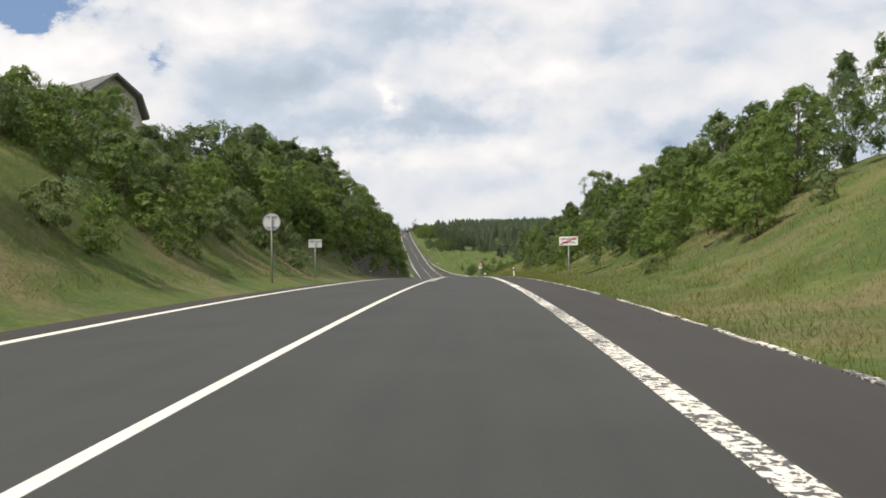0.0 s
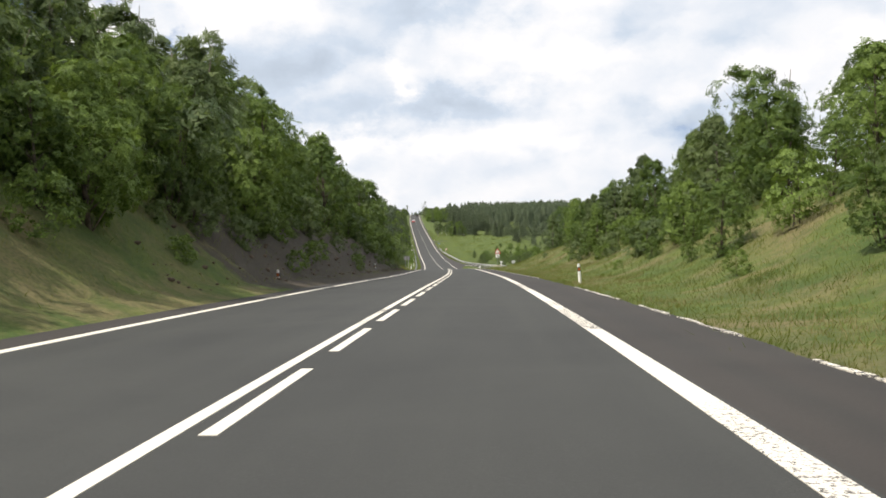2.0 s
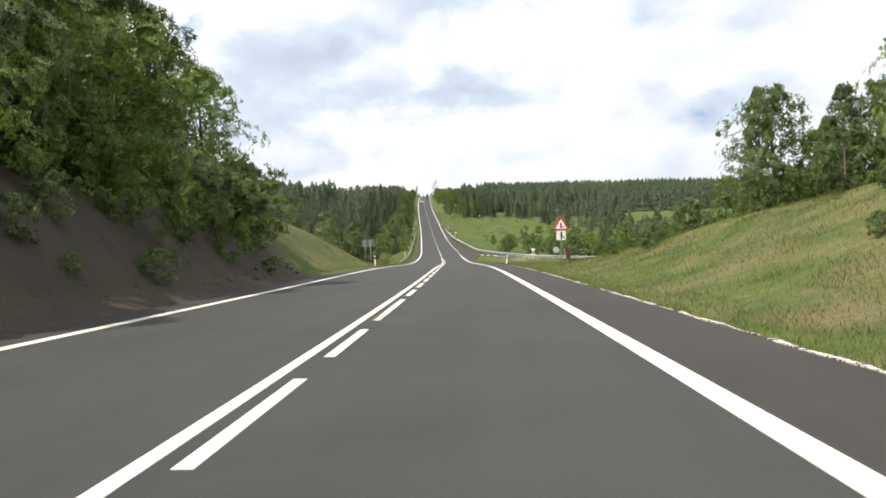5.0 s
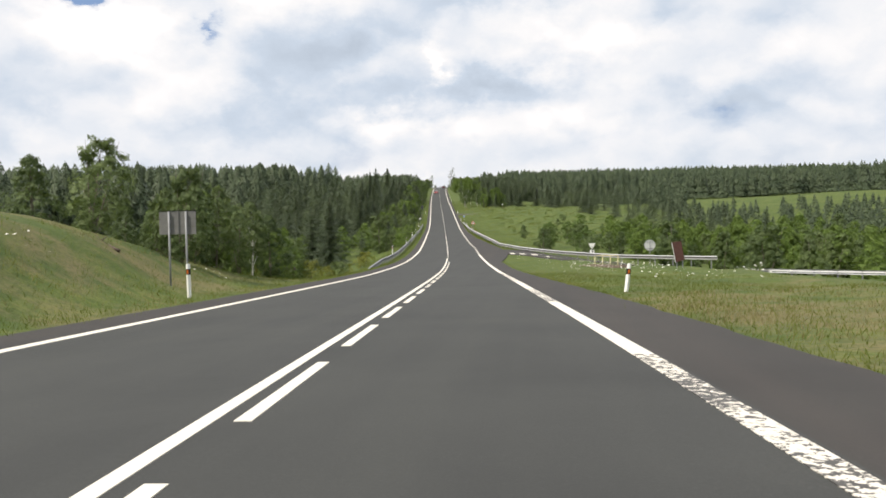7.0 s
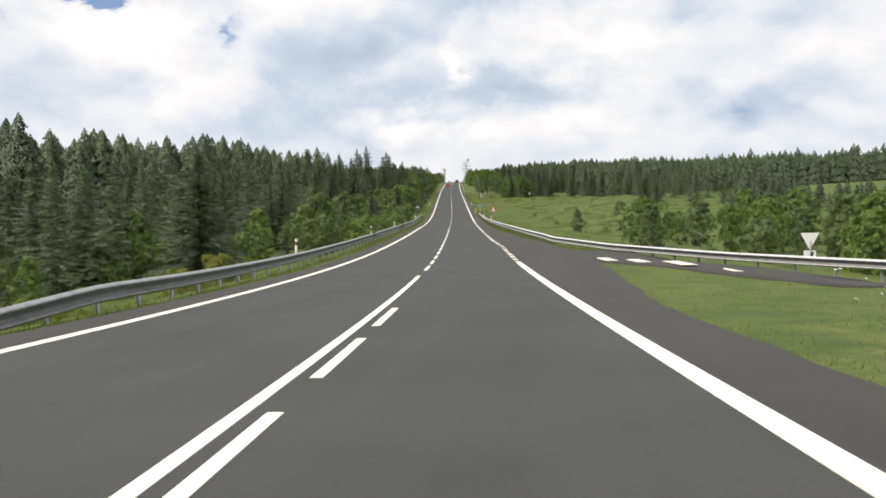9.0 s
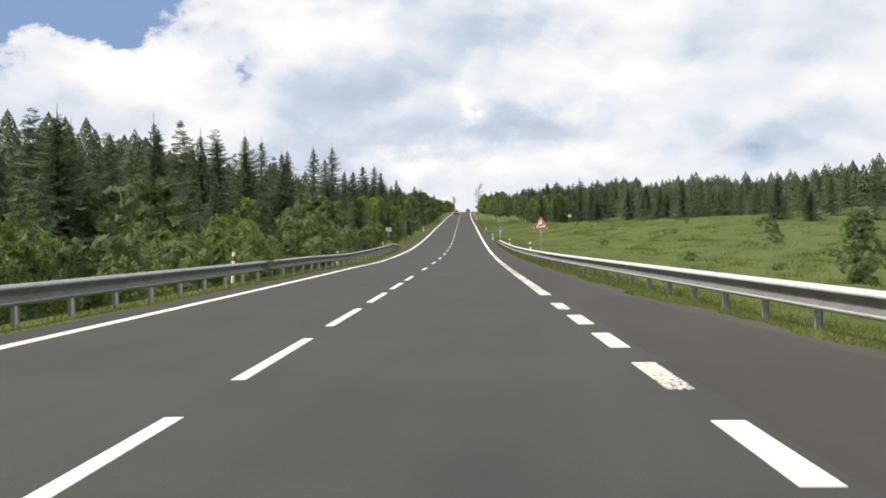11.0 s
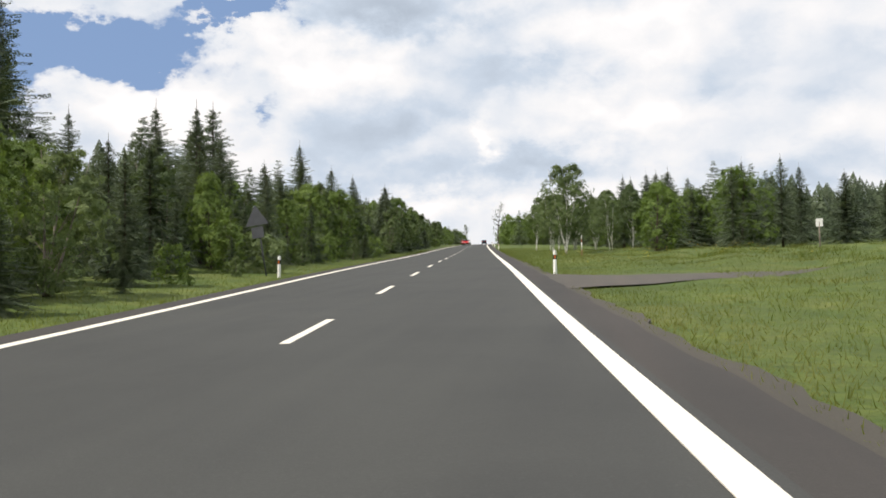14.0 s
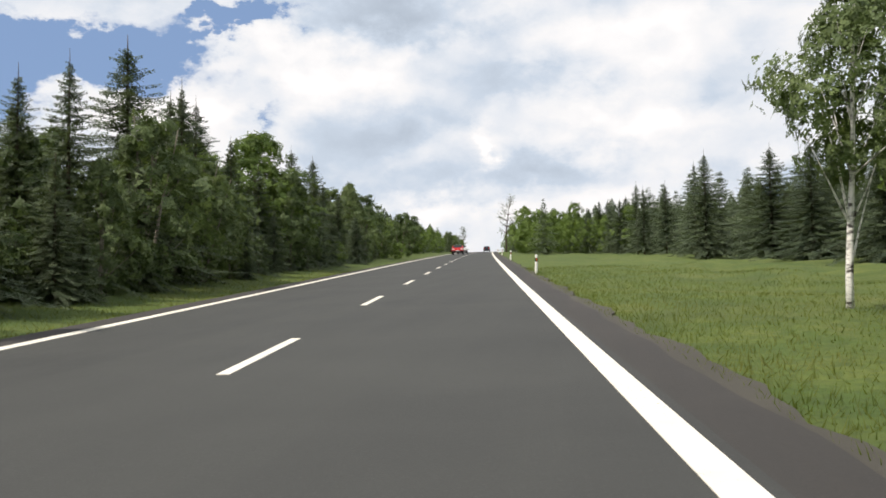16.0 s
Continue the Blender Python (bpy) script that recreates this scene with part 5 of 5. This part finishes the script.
wood_zone(140, ["shrub", "pale", "shrub"], 296, 394, -9.4, -7.2, 2.6, 1.5, 1.0, 3.0, miss=.15, joined=True)
# right: valley bushes, meadow and wood edge
wood_zone(131, ["pale", "leafy", "leafy"], 254, 312, 25, 66, 6.6, 5.4, 3.2, 6.0, (.9, 1.3), .12, far_from=1)
wood_zone(150, ["pale", "leafy", "shrub"], 214, 252, 44, 66, 7, 5.6, 2.8, 5.0, (.9, 1.3), .1, far_from=1)
wood_zone(132, ["pale", "shrub"], 278, 322, 13.5, 34, 6, 4.6, 2.4, 4.4, miss=.2, far_from=20)
wood_zone(133, ["shrub", "pale"], 332, 376, 27, 40, 8, 6, 1.4, 2.6, miss=.3)
wood_zone(151, ["shrub"], 322, 452, 13, 38, 7.5, 5.0, .3, .75, (1.1, 1.7), .75, joined=True)
wood_zone(134, ["spruce", "spruce", "spruce", "leafy"], 458, 502, 17.5, 28, 5.4, 4.4, 5.2, 6.8, (1.05, 1.3), .06)
wood_zone(135, ["spruce"], 430, 480, 34, 70, 6.4, 6.4, 4.8, 7.4, (1.0, 1.3), .1, far_from=40)
wood_zone(136, ["spruce"], 500, 640, 23, 40, 4.8, 4.6, 7.6, 9.8, (1.0, 1.3), .04, far_from=25)
wood_zone(137, ["spruce", "leafy"], 600, 740, 8.5, 24, 6.4, 4.6, 6, 8.5, miss=.08, far_from=1)
wood_zone(138, ["spruce"], 306, 470, 40, 54, 6.5, 5.5, 3.4, 6.0, (.95, 1.3), .15, far_from=1)
for s, u, h in ((394, 37.5, 4.6), (398, 39, 5.4), (386, 38, 3.6)):
    plant("spruce", s, u, h, _r, .05, 1.2)
for s, u, h, w in ((460.5, 8.26, 6.8, 0), (470, 13, 5.4, 0), (479.5, 11, 5.2, 0), (474.5, 8.6, 5.2, 0), (477.5, 8.6, 5.4, 1), (210, -9.4, 4.0, 1), (464, 13.6, 5.2, 1), (486.5, 10.2, 6.0, 1), (488.1, 8.04, 6.0, 2), (484, 13.5, 5.6, 0)):
    plant("birch", s, u, h, _r, .05, .9, w)
plant("leafy", 460, 14.5, 5.2, _r, .05, 1.0, 0)
for s, u, h in ((470, 17, 5.4), (480, 18.5, 5.8), (489, 17, 5.6), (501, 18, 6.4), (476, 21, 6.2), (494, 22, 6.4)):
    plant("leafy", s, u, h, _r, .05, 1.1)
bare_tree(667.5, 6.6, 11.4, 61, "tall almost leafless tree beside the road on the hilltop")
for s, u, h in ((744, 7.5, 5), (748, 9, 6), (741, -8, 5.5), (746, -9.5, 6), (752, -7, 5), (753, 8, 5)):
    plant("leafy_far", s, u, h, _r)
bare_tree(742, -6.2, 7.5, 62, "thin bare tree on the hilltop verge")


def join_plants():
    """Inner spruces of the woods and dense undergrowth, which cannot be told apart, each as one mesh."""
    heaps = {}
    for kind, first, m in JOINED:
        crown = [o for o in first.children if o.name.startswith("crown")][0].data
        co = np.empty(len(crown.vertices) * 3, np.float32)
        crown.vertices.foreach_get("co", co)
        a = np.array(m)
        corners = crown.polygons[0].loop_total
        heaps.setdefault(crown.materials[0].name, []).append((co.reshape(-1, 3) @ a[:3, :3].T + a[:3, 3]).reshape(-1, corners, 3))
    for mat, name, label, what in ((NEEDLE, "spruce_wood", "dense dark spruces inside the roadside wood", "forest"), (LEAF, "undergrowth", "dense green trees and bushes of the inner wood", "bushes"), (LEAF_PALE, "undergrowth", "dense pale green bushes under the roadside trees", "bushes")):
        tagged(new(name, quads_of(name, np.concatenate(heaps[mat.name]), mat)), label, what, kind="stuff")
    for first, _ in KINDS["spruce_far"] + KINDS["leafy_far"]:
        for o in list(first.children):
            bpy.data.objects.remove(o)
        bpy.data.objects.remove(first)


join_plants()


def far_woods():
    """Distant spruce forest: jagged tiers, joined."""
    rng = np.random.default_rng(71)
    protos = []
    for q in range(8):
        tiers, sides = (4, 4) if q < 4 else (9, 6)
        v, f = [], []
        for t in range(tiers):
            z0, z1 = .06 + .92 * t / tiers, .06 + .92 * (t + (1.55 if tiers < 5 else 2.2)) / tiers
            r = .31 * (1 - t / tiers) ** .85 + .012
            o = len(v)
            a0 = rng.uniform(0, 6.28)
            for k in range(sides * 2):
                a = a0 + math.pi * k / sides
                rr = r * (rng.uniform(.8, 1.3) if k % 2 else rng.uniform(.35, .6))
                v.append((rr * math.cos(a), rr * math.sin(a), z0 + (0 if k % 2 else .035) + rng.normal() * .008))
            v.append((0, 0, min(1, z1)))
            for k in range(sides * 2):
                f.append((o + k, o + (k + 1) % (2 * sides), o + 2 * sides))
        protos.append((np.array(v), np.array(f)))
    zones = [(520, 760, 42, 330, 2000, 8, 12), (620, 900, 26, 200, 900, 8, 11), (405, 520, 78, 300, 900, 7, 11), (330, 405, 130, 320, 420, 8, 12),
             (290, 560, -150, -46, 1250, 10, 16.5), (215, 290, -170, -62, 600, 10, 15.5), (560, 900, -240, -16, 850, 7, 10.5), (560, 900, -40, -16, 300, 7, 9.5), (306, 380, 54, 130, 380, 2.4, 4.2), (380, 470, 54, 68, 90, 4, 6.5), (440, 475, 68, 130, 150, 6, 9), (905, 960, -24, 24, 70, 9, 12)]
    vs, fs, o = [], [], 0
    for s0, s1, u0, u1, k, h0, h1 in zones:
        S, U, H, A = rng.uniform(s0, s1, k), rng.uniform(u0, u1, k), rng.uniform(h0, h1, k), rng.uniform(0, 6.28, k)
        P = lay(S, U, rise(S, U))
        field = (U > 66) & (U < 122) & (S > 372) & (S < 440)
        for i in np.nonzero(~field)[0]:
            v, f = protos[i % 4 + (4 if abs(U[i]) < 62 and S[i] < 520 else 0)]
            c, sn = math.cos(A[i]), math.sin(A[i])
            w = v * H[i]
            vs.append(np.stack([P[i, 0] + w[:, 0] * c - w[:, 1] * sn, P[i, 1] + w[:, 0] * sn + w[:, 1] * c, P[i, 2] + w[:, 2]], 1))
            fs.append(f + o)
            o += len(v)
    V, F = np.concatenate(vs), np.concatenate(fs)
    me = bpy.data.meshes.new("far_woods")
    me.vertices.add(len(V))
    me.vertices.foreach_set("co", V.astype(np.float32).ravel())
    me.loops.add(3 * len(F))
    me.loops.foreach_set("vertex_index", F.astype(np.int32).ravel())
    me.polygons.add(len(F))
    me.polygons.foreach_set("loop_start", np.arange(0, 3 * len(F), 3, dtype=np.int32))
    me.polygons.foreach_set("loop_total", np.full(len(F), 3, dtype=np.int32))
    me.materials.append(NEEDLE_FAR)
    me.update(calc_edges=True)
    tagged(new("far_woods", me), "dark spruce forest covering the far hills", "forest", kind="stuff")


far_woods()


def blades(name, seed, count, s0, s1, near, far, h0, h1, width, mat, label, clumps=0):
    """Grass blades standing on the ground between two lines beside the road."""
    rng = np.random.default_rng(seed)
    S = rng.uniform(s0, s1, count)
    q = rng.uniform(0, 1, count) ** 1.6
    a, b = near(S), far(S)
    U = a + (b - a) * q
    if clumps:
        cs, cu = rng.uniform(s0, s1, clumps), rng.uniform(0, 1, clumps) ** 1.3
        i = rng.integers(0, clumps, count)
        S = cs[i] + rng.normal(size=count) * .35
        U = near(S) + (far(S) - near(S)) * cu[i] + rng.normal(size=count) * .35
    h_fade = np.where((S > 215) & (S < 275) & (U > 4), .45, 1.0)
    track = (S > 420.5) & (S < 427.5) & (U > 4) & (U < 9)
    track |= (U < 0) & (S > 48) & (S < 152) & (rng.uniform(size=count) < .85)
    S, U, h_fade = S[~track], U[~track], h_fade[~track]
    k = len(S)
    P = lay(S, U, rise(S, U) - .02)
    h = rng.uniform(h0, h1, (k, 1)) * h_fade[:, None]
    w = width * rng.uniform(.6, 1.4, (k, 1))
    ang = rng.uniform(0, 6.28, k)
    side = np.stack([np.cos(ang), np.sin(ang), 0 * ang], 1)
    lean = np.concatenate([rng.normal(size=(k, 2)) * .5, np.ones((k, 1))], 1) * h
    v = np.stack([P - side * w, P + side * w, P + lean], 1)
    tagged(new(name, quads_of(name, v, mat)), label, "grass", kind="stuff")


RE, LE = (lambda s: RIGHT_EDGE(s) + .12), (lambda s: LEFT_EDGE(s) - .15)
blades("grass", 81, 190000, -4, 520, RE, lambda s: RE(s) + 9, .04, .15, .009, BLADES, "short green roadside grass")
blades("grass", 82, 90000, -4, 520, LE, lambda s: LE(s) - 4.5, .04, .15, .009, BLADES, "short green roadside grass")
blades("grass", 83, 30000, 0, 300, RE, lambda s: RE(s) + 12, .08, .22, .007, BLADES, "taller tufts of green grass", 1300)
blades("grass", 84, 24000, 0, 420, LE, lambda s: LE(s) - 6, .08, .24, .009, BLADES, "taller tufts of green grass", 900)
blades("dry_grass", 85, 56000, 0, 190, lambda s: RE(s) + .5, lambda s: RE(s) + 9, .05, .14, .007, STRAW, "dry straw-coloured grass on the bank", 620)
blades("dry_grass", 86, 16000, 0, 200, LE, lambda s: LE(s) - 7, .06, .18, .007, STRAW, "dry straw-coloured grass on the bank", 320)
blades("tall_grass", 87, 26000, 8, 172, lambda s: RE(s) + 2.5, lambda s: RE(s) + 13, .10, .30, .007, BLADES, "tall rough grass on the bank", 700)
blades("tall_grass", 88, 18000, 0, 78, lambda s: LE(s) - 1.5, lambda s: LE(s) - 8, .10, .30, .007, BLADES, "tall rough grass on the bank", 600)
blades("tall_grass", 89, 20000, 296, 396, lambda s: RE(s) + .4, lambda s: RE(s) + 3.0, .06, .20, .008, BLADES, "grass growing round the barrier posts")
blades("meadow_tufts", 95, 30000, 300, 480, lambda s: RE(s) + 3, lambda s: RE(s) + 34, .08, .24, .009, BLADES, "rough tufts of grass on the meadow", 1500)
blades("meadow_tufts", 98, 26000, 312, 470, lambda s: RE(s) + 9, lambda s: RE(s) + 36, .14, .36, .016, BLADES, "coarse taller grass clumps on the meadow", 700)
blades("grass", 96, 70000, 395, 500, RE, lambda s: RE(s) + 13, .03, .10, .007, BLADES, "short green meadow grass")


def bank_stones():
    """Stones and clods on the bare foot of the bank."""
    rng = np.random.default_rng(33)
    bm = bmesh.new()
    bmesh.ops.create_icosphere(bm, subdivisions=1, radius=1)
    v0 = np.array([v.co[:] for v in bm.verts])
    f0 = np.array([[v.index for v in f.verts] for f in bm.faces])
    bm.free()
    vs, fs = [], []
    for i in range(320):
        s, u = rng.uniform(62, 152), -rng.uniform(5.9, 8.6)
        r = .03 + .11 * rng.uniform() ** 3
        v = v0 * rng.uniform(.65, 1.3, v0.shape) * r * np.array((1.2, 1.2, .75))
        fs.append(f0 + len(v0) * i)
        vs.append(v + np.array(on_ground(s, u, r * .25)))
    tagged(new("stones", mesh_of("stones", np.concatenate(vs), np.concatenate(fs), EARTH)), "brown stones and clods on the bare bank", "stones", kind="stuff")


bank_stones()


def flowers(name, seed, spots, per, size, mat, label, h0=.3, h1=.75, wide=.45):
    rng = np.random.default_rng(seed)
    out = []
    for s, u in spots:
        S, U = s + rng.normal(size=per) * wide, u + rng.normal(size=per) * wide
        P = lay(S, U, rise(S, U) + rng.uniform(h0, h1, per))
        out.append(leaf_quads(rng, P, np.tile((0, 0, 1.0), (per, 1)), size, .5))
    tagged(new(name, quads_of(name, np.concatenate(out), mat)), label, "flowers", kind="stuff")


_g = np.random.default_rng(5)
flowers("white_flowers", 91, [(47.5, -7.2), (48.5, -7.3), (178, -9.5), (181, -8.6), (173, -8.2), (186, -8.4), (160.5, 8.2), (163, 9), (84, 9.5), (88, 9.2), (205, 9.5), (209, 8.4), (214, 8.8), (200, 8.6), (196, -7.4), (198, 8.2), (200.5, 9.4), (203, 7.9), (205.5, 9.0), (208, 10.2), (211, 8.6), (400, 7.5), (404, 8), (338, 5.0), (342, 5.1), (408, 6.8)] + [(float(a), float(b)) for a, b in zip(_g.uniform(190, 245, 26), _g.uniform(6.5, 12, 26))], 13, .06, BLOSSOM, "heads of small white meadow flowers")
flowers("yellow_flowers", 92, [(float(a), float(b)) for a, b in zip(_g.uniform(428, 452, 26), _g.uniform(6, 16, 26))] + [(float(a), float(b)) for a, b in zip(_g.uniform(0, 60, 10), _g.uniform(8, 12, 10))], 14, .04, YELLOW, "small yellow meadow flowers", .2, .45, .7)


def fallen_branch(s, u, turn, label):
    rng = np.random.default_rng(int(s * 10))
    b = thing("fallen_branch", on_ground(s, u, .06), turn, label, "branch")
    pts, rad = limb(rng, (0, 0, 0), (1, 0, .16), 1.5, .06, .3)
    wood = [tube(pts, rad, 7)]
    for i in (2, 3):
        q, r = limb(rng, pts[i], (.6, .8 * (-1) ** i, .3), .6, .03, .3)
        wood.append(tube(q, r, 5))
    part("stem", tubes("stem", wood, BARK), None, b)


fallen_branch(43.5, 7.9, .2, "dark fallen branch lying in the grass")
fallen_branch(31, 10.5, .6, "dead branch lying on the bank")
fallen_branch(193, -9.2, 2.6, "grey fallen branch beneath the thicket")

# ---- the old house above the cutting ----


def solid(pr, x0, x1, along, shift=0.0):
    """A prism with the outline pr (y, z) drawn out along x, or (x, z) along y."""
    bm = bmesh.new()
    rows = [[bm.verts.new((x, y, z) if along == "x" else (y + shift, x, z)) for y, z in pr] for x in (x0, x1)]
    bm.faces.new(rows[0])
    bm.faces.new(rows[1][::-1])
    for i in range(len(pr)):
        j = (i + 1) % len(pr)
        bm.faces.new((rows[0][i], rows[1][i], rows[1][j], rows[0][j]))
    bmesh.ops.recalc_face_normals(bm, faces=bm.faces)
    return bm


def shell(pr, x0, x1, along, thick=.16, shift=0.0):
    """A roof skin over the outline pr."""
    ring = [(y * 1.08, z) for y, z in pr] + [(y * 1.10, z + thick) for y, z in pr][::-1]
    bm = bmesh.new()
    rows = [[bm.verts.new((x, y, z) if along == "x" else (y + shift, x, z)) for y, z in ring] for x in (x0, x1)]
    k, n = len(ring), len(pr)
    for i in range(k):
        j = (i + 1) % k
        bm.faces.new((rows[0][i], rows[1][i], rows[1][j], rows[0][j]))
    for row in rows:
        for i in range(n - 1):
            bm.faces.new((row[i], row[i + 1], row[k - 2 - i], row[k - 1 - i]))
    bmesh.ops.recalc_face_normals(bm, faces=bm.faces)
    return bm


def opening(x, y, z, w, h, parent):
    win = part("window", box((w, .08, h), (x, y, z), .01), WOOD_DARK, parent, "boarded dark window")
    for dx in (-w / 2 - .05, w / 2 + .05):
        part("frame", box((.08, .12, h + .16), (x + dx, y, z), .01), PLASTER, win)
    part("sill", box((w + .25, .2, .07), (x, y - .03, z - h / 2 - .06), .01), PLASTER, win)
    for k in (-1, 0, 1):
        part("board", box((w * .29, .05, h * .96), (x + k * w * .32, y - .04, z), .008), WOOD_DARK, win)


def house():
    """A gabled wing turned towards the road's start, a main roof behind it falling off to the side."""
    b = thing("old_house", at(68.2, -28.9, 7.3), float(heading(70)) + radians(52), "weathered plastered house with slate gambrel roof above cutting", "house")
    wing = [(-1.75, -4.2), (1.75, -4.2), (1.75, 4.1), (1.35, 5.3), (0, 6.35), (-1.35, 5.3), (-1.75, 4.1)]
    part("wall", solid(wing, -3.2, 6, "y"), PLASTER, b)
    r = part("roof", shell(wing[2:], -3.7, 6.2, "y"), ROOFING, b, "worn grey slate gambrel roof")
    for k in range(8):
        part("sheet", box((.05, .04, 1.75), (-.72, -3.2 + 1.15 * k, 5.93), 0), WOOD_DARK, r)
    for o in r.children:
        o.data.transform(Matrix.Translation((-.72, 0, 5.93)) @ Matrix.Rotation(radians(52), 4, "Y") @ Matrix.Translation((.72, 0, -5.83)))
    low = [(1.0, -4.2), (6.4, -4.2), (6.4, 1.5), (3.6, 3.95), (1.9, 4.55), (1.0, 4.55)]
    part("side_wall", solid(low, -.6, 5.0, "y"), ROOFING, b)
    r2 = part("side_roof", shell([(6.4, 1.5), (3.6, 3.95), (1.9, 4.55)], -.9, 5.4, "y", .14), ROOFING, b, "long patched roof sloping to the ground")
    for k in range(5):
        part("batten", box((3.6, .06, .07), (5.0 - .45 * k, -.64, 2.3 - .42 * k), 0, Matrix.Rotation(radians(41), 4, "Y")), SIGN_BACK, r2)
    rear = [(3.6, -4.2), (3.6, 4.2), (6.0, 6.75), (8.4, 4.2), (8.4, -4.2)]
    part("rear_wall", solid(rear, -4.2, 2.4, "x"), PLASTER, b)
    r3 = part("rear_roof", shell([(y - 6, z) for y, z in rear[1:4]], -4.6, 2.7, "x"), ROOFING, b, "grey slate roof")
    r3.data.transform(Matrix.Translation((0, 6, 0)))
    part("chimney", box((.6, .6, 1.2), (-1.4, 6.6, 6.9), .03), CHIMNEY, r3)
    opening(0, -3.22, 2.7, 1.35, 1.9, b)
    opening(.05, -3.22, 4.95, .55, .65, b)
    b.scale = (1.4, 1.4, 1.4)


def second_house():
    b = thing("white_house", on_ground(96, -30, -1.7), float(heading(96)) + radians(-14), "pale rendered house with wide grey roof behind spruces", "house")
    pr = [(-5, 0), (5, 0), (5, 3.2), (0, 7.4), (-5, 3.2)]
    part("wall", solid(pr, -4, 5, "y"), PLASTER, b)
    part("roof", shell([(5.4, 2.9), (0, 7.45), (-5.4, 2.9)], -4.5, 5.5, "y"), ROOFING, b, "wide grey roof")
    for x, z in ((-1.6, 4.4), (1.6, 4.4), (-2.6, 1.7), (2.6, 1.7)):
        opening(x, -4.02, z, .9, 1.2, b)


house()
second_house()

# ---- the cars on the hill ----


def car(s, u, turn, paint, label, hatch):
    b = thing("car", at(s, u, .01), float(heading(s)) + turn, label, "car", "cars on the road")
    side = [(-2.05, .35), (-2.1, .62), (-1.95, .86), (-1.2, .95), (-.55, 1.38), (.75, 1.42), (1.45 if hatch else 1.2, 1.02), (2.0, .95), (2.1, .6), (2.05, .35)]
    bm = bmesh.new()
    rows = []
    for x, in_ in ((-.82, .0), (-.86, .0), (.86, .0), (.82, .0)):
        rows.append([bm.verts.new((x * (1 - .22 * max(0, z - .9) / .5), y, z - (.03 if abs(x) > .84 else 0))) for y, z in side])
    for i in range(3):
        for k in range(len(side)):
            j = (k + 1) % len(side)
            bm.faces.new((rows[i][k], rows[i][j], rows[i + 1][j], rows[i + 1][k]))
    bm.faces.new(rows[0])
    bm.faces.new(rows[3][::-1])
    bmesh.ops.recalc_face_normals(bm, faces=bm.faces)
    bmesh.ops.bevel(bm, geom=bm.edges[:], offset=.03, segments=1, affect="EDGES")
    body = part("body", bm, paint, b)
    part("windscreen", box((1.25, .02, .62), (0, -.92, 1.18), .01, Matrix.Rotation(radians(-56), 4, "X")), CAR_GLASS, body)
    part("rear_window", box((1.2, .02, .55), (0, 1.13, 1.22), .01, Matrix.Rotation(radians(58), 4, "X")), CAR_GLASS, body)
    for x in (-.80, .80):
        part("side_window", box((.03, 1.5, .32), (x * .985, .1, 1.16), .01), CAR_GLASS, body)
        part("headlight", box((.34, .1, .16), (x * .78, -2.06, .70), .03), LAMP, body, "clear headlight")
        part("tail_light", box((.3, .1, .18), (x * .78, 2.05, .78), .03), SIGN_RED, body, "red tail light")
    part("number_plate", box((.5, .03, .11), (0, -2.12, .48), .005), SIGN_WHITE, body)
    part("bumper", box((1.6, .16, .2), (0, -2.04, .40), .05), BLACK_BAND, body)
    for x in (-.78, .78):
        for y in (-1.3, 1.3):
            w = part("wheel", tubes("wheel", [tube([(x - .09, y, .31), (x + .09, y, .31)], [.31, .31], 18)], TYRE), None, b, "black tyre")
            part("rim", tubes("rim", [tube([(x - .095, y, .31), (x + .095, y, .31)], [.19, .19], 12)], CHROME), None, w)


car(602, -1.75, 0.0, CAR_RED, "small red car coming down the hill", True)
car(622, -1.75, 0.0, CAR_WHITE, "white car behind the red one", False)
car(700, 1.8, math.pi, CAR_DARK, "dark car climbing towards the hilltop", False)
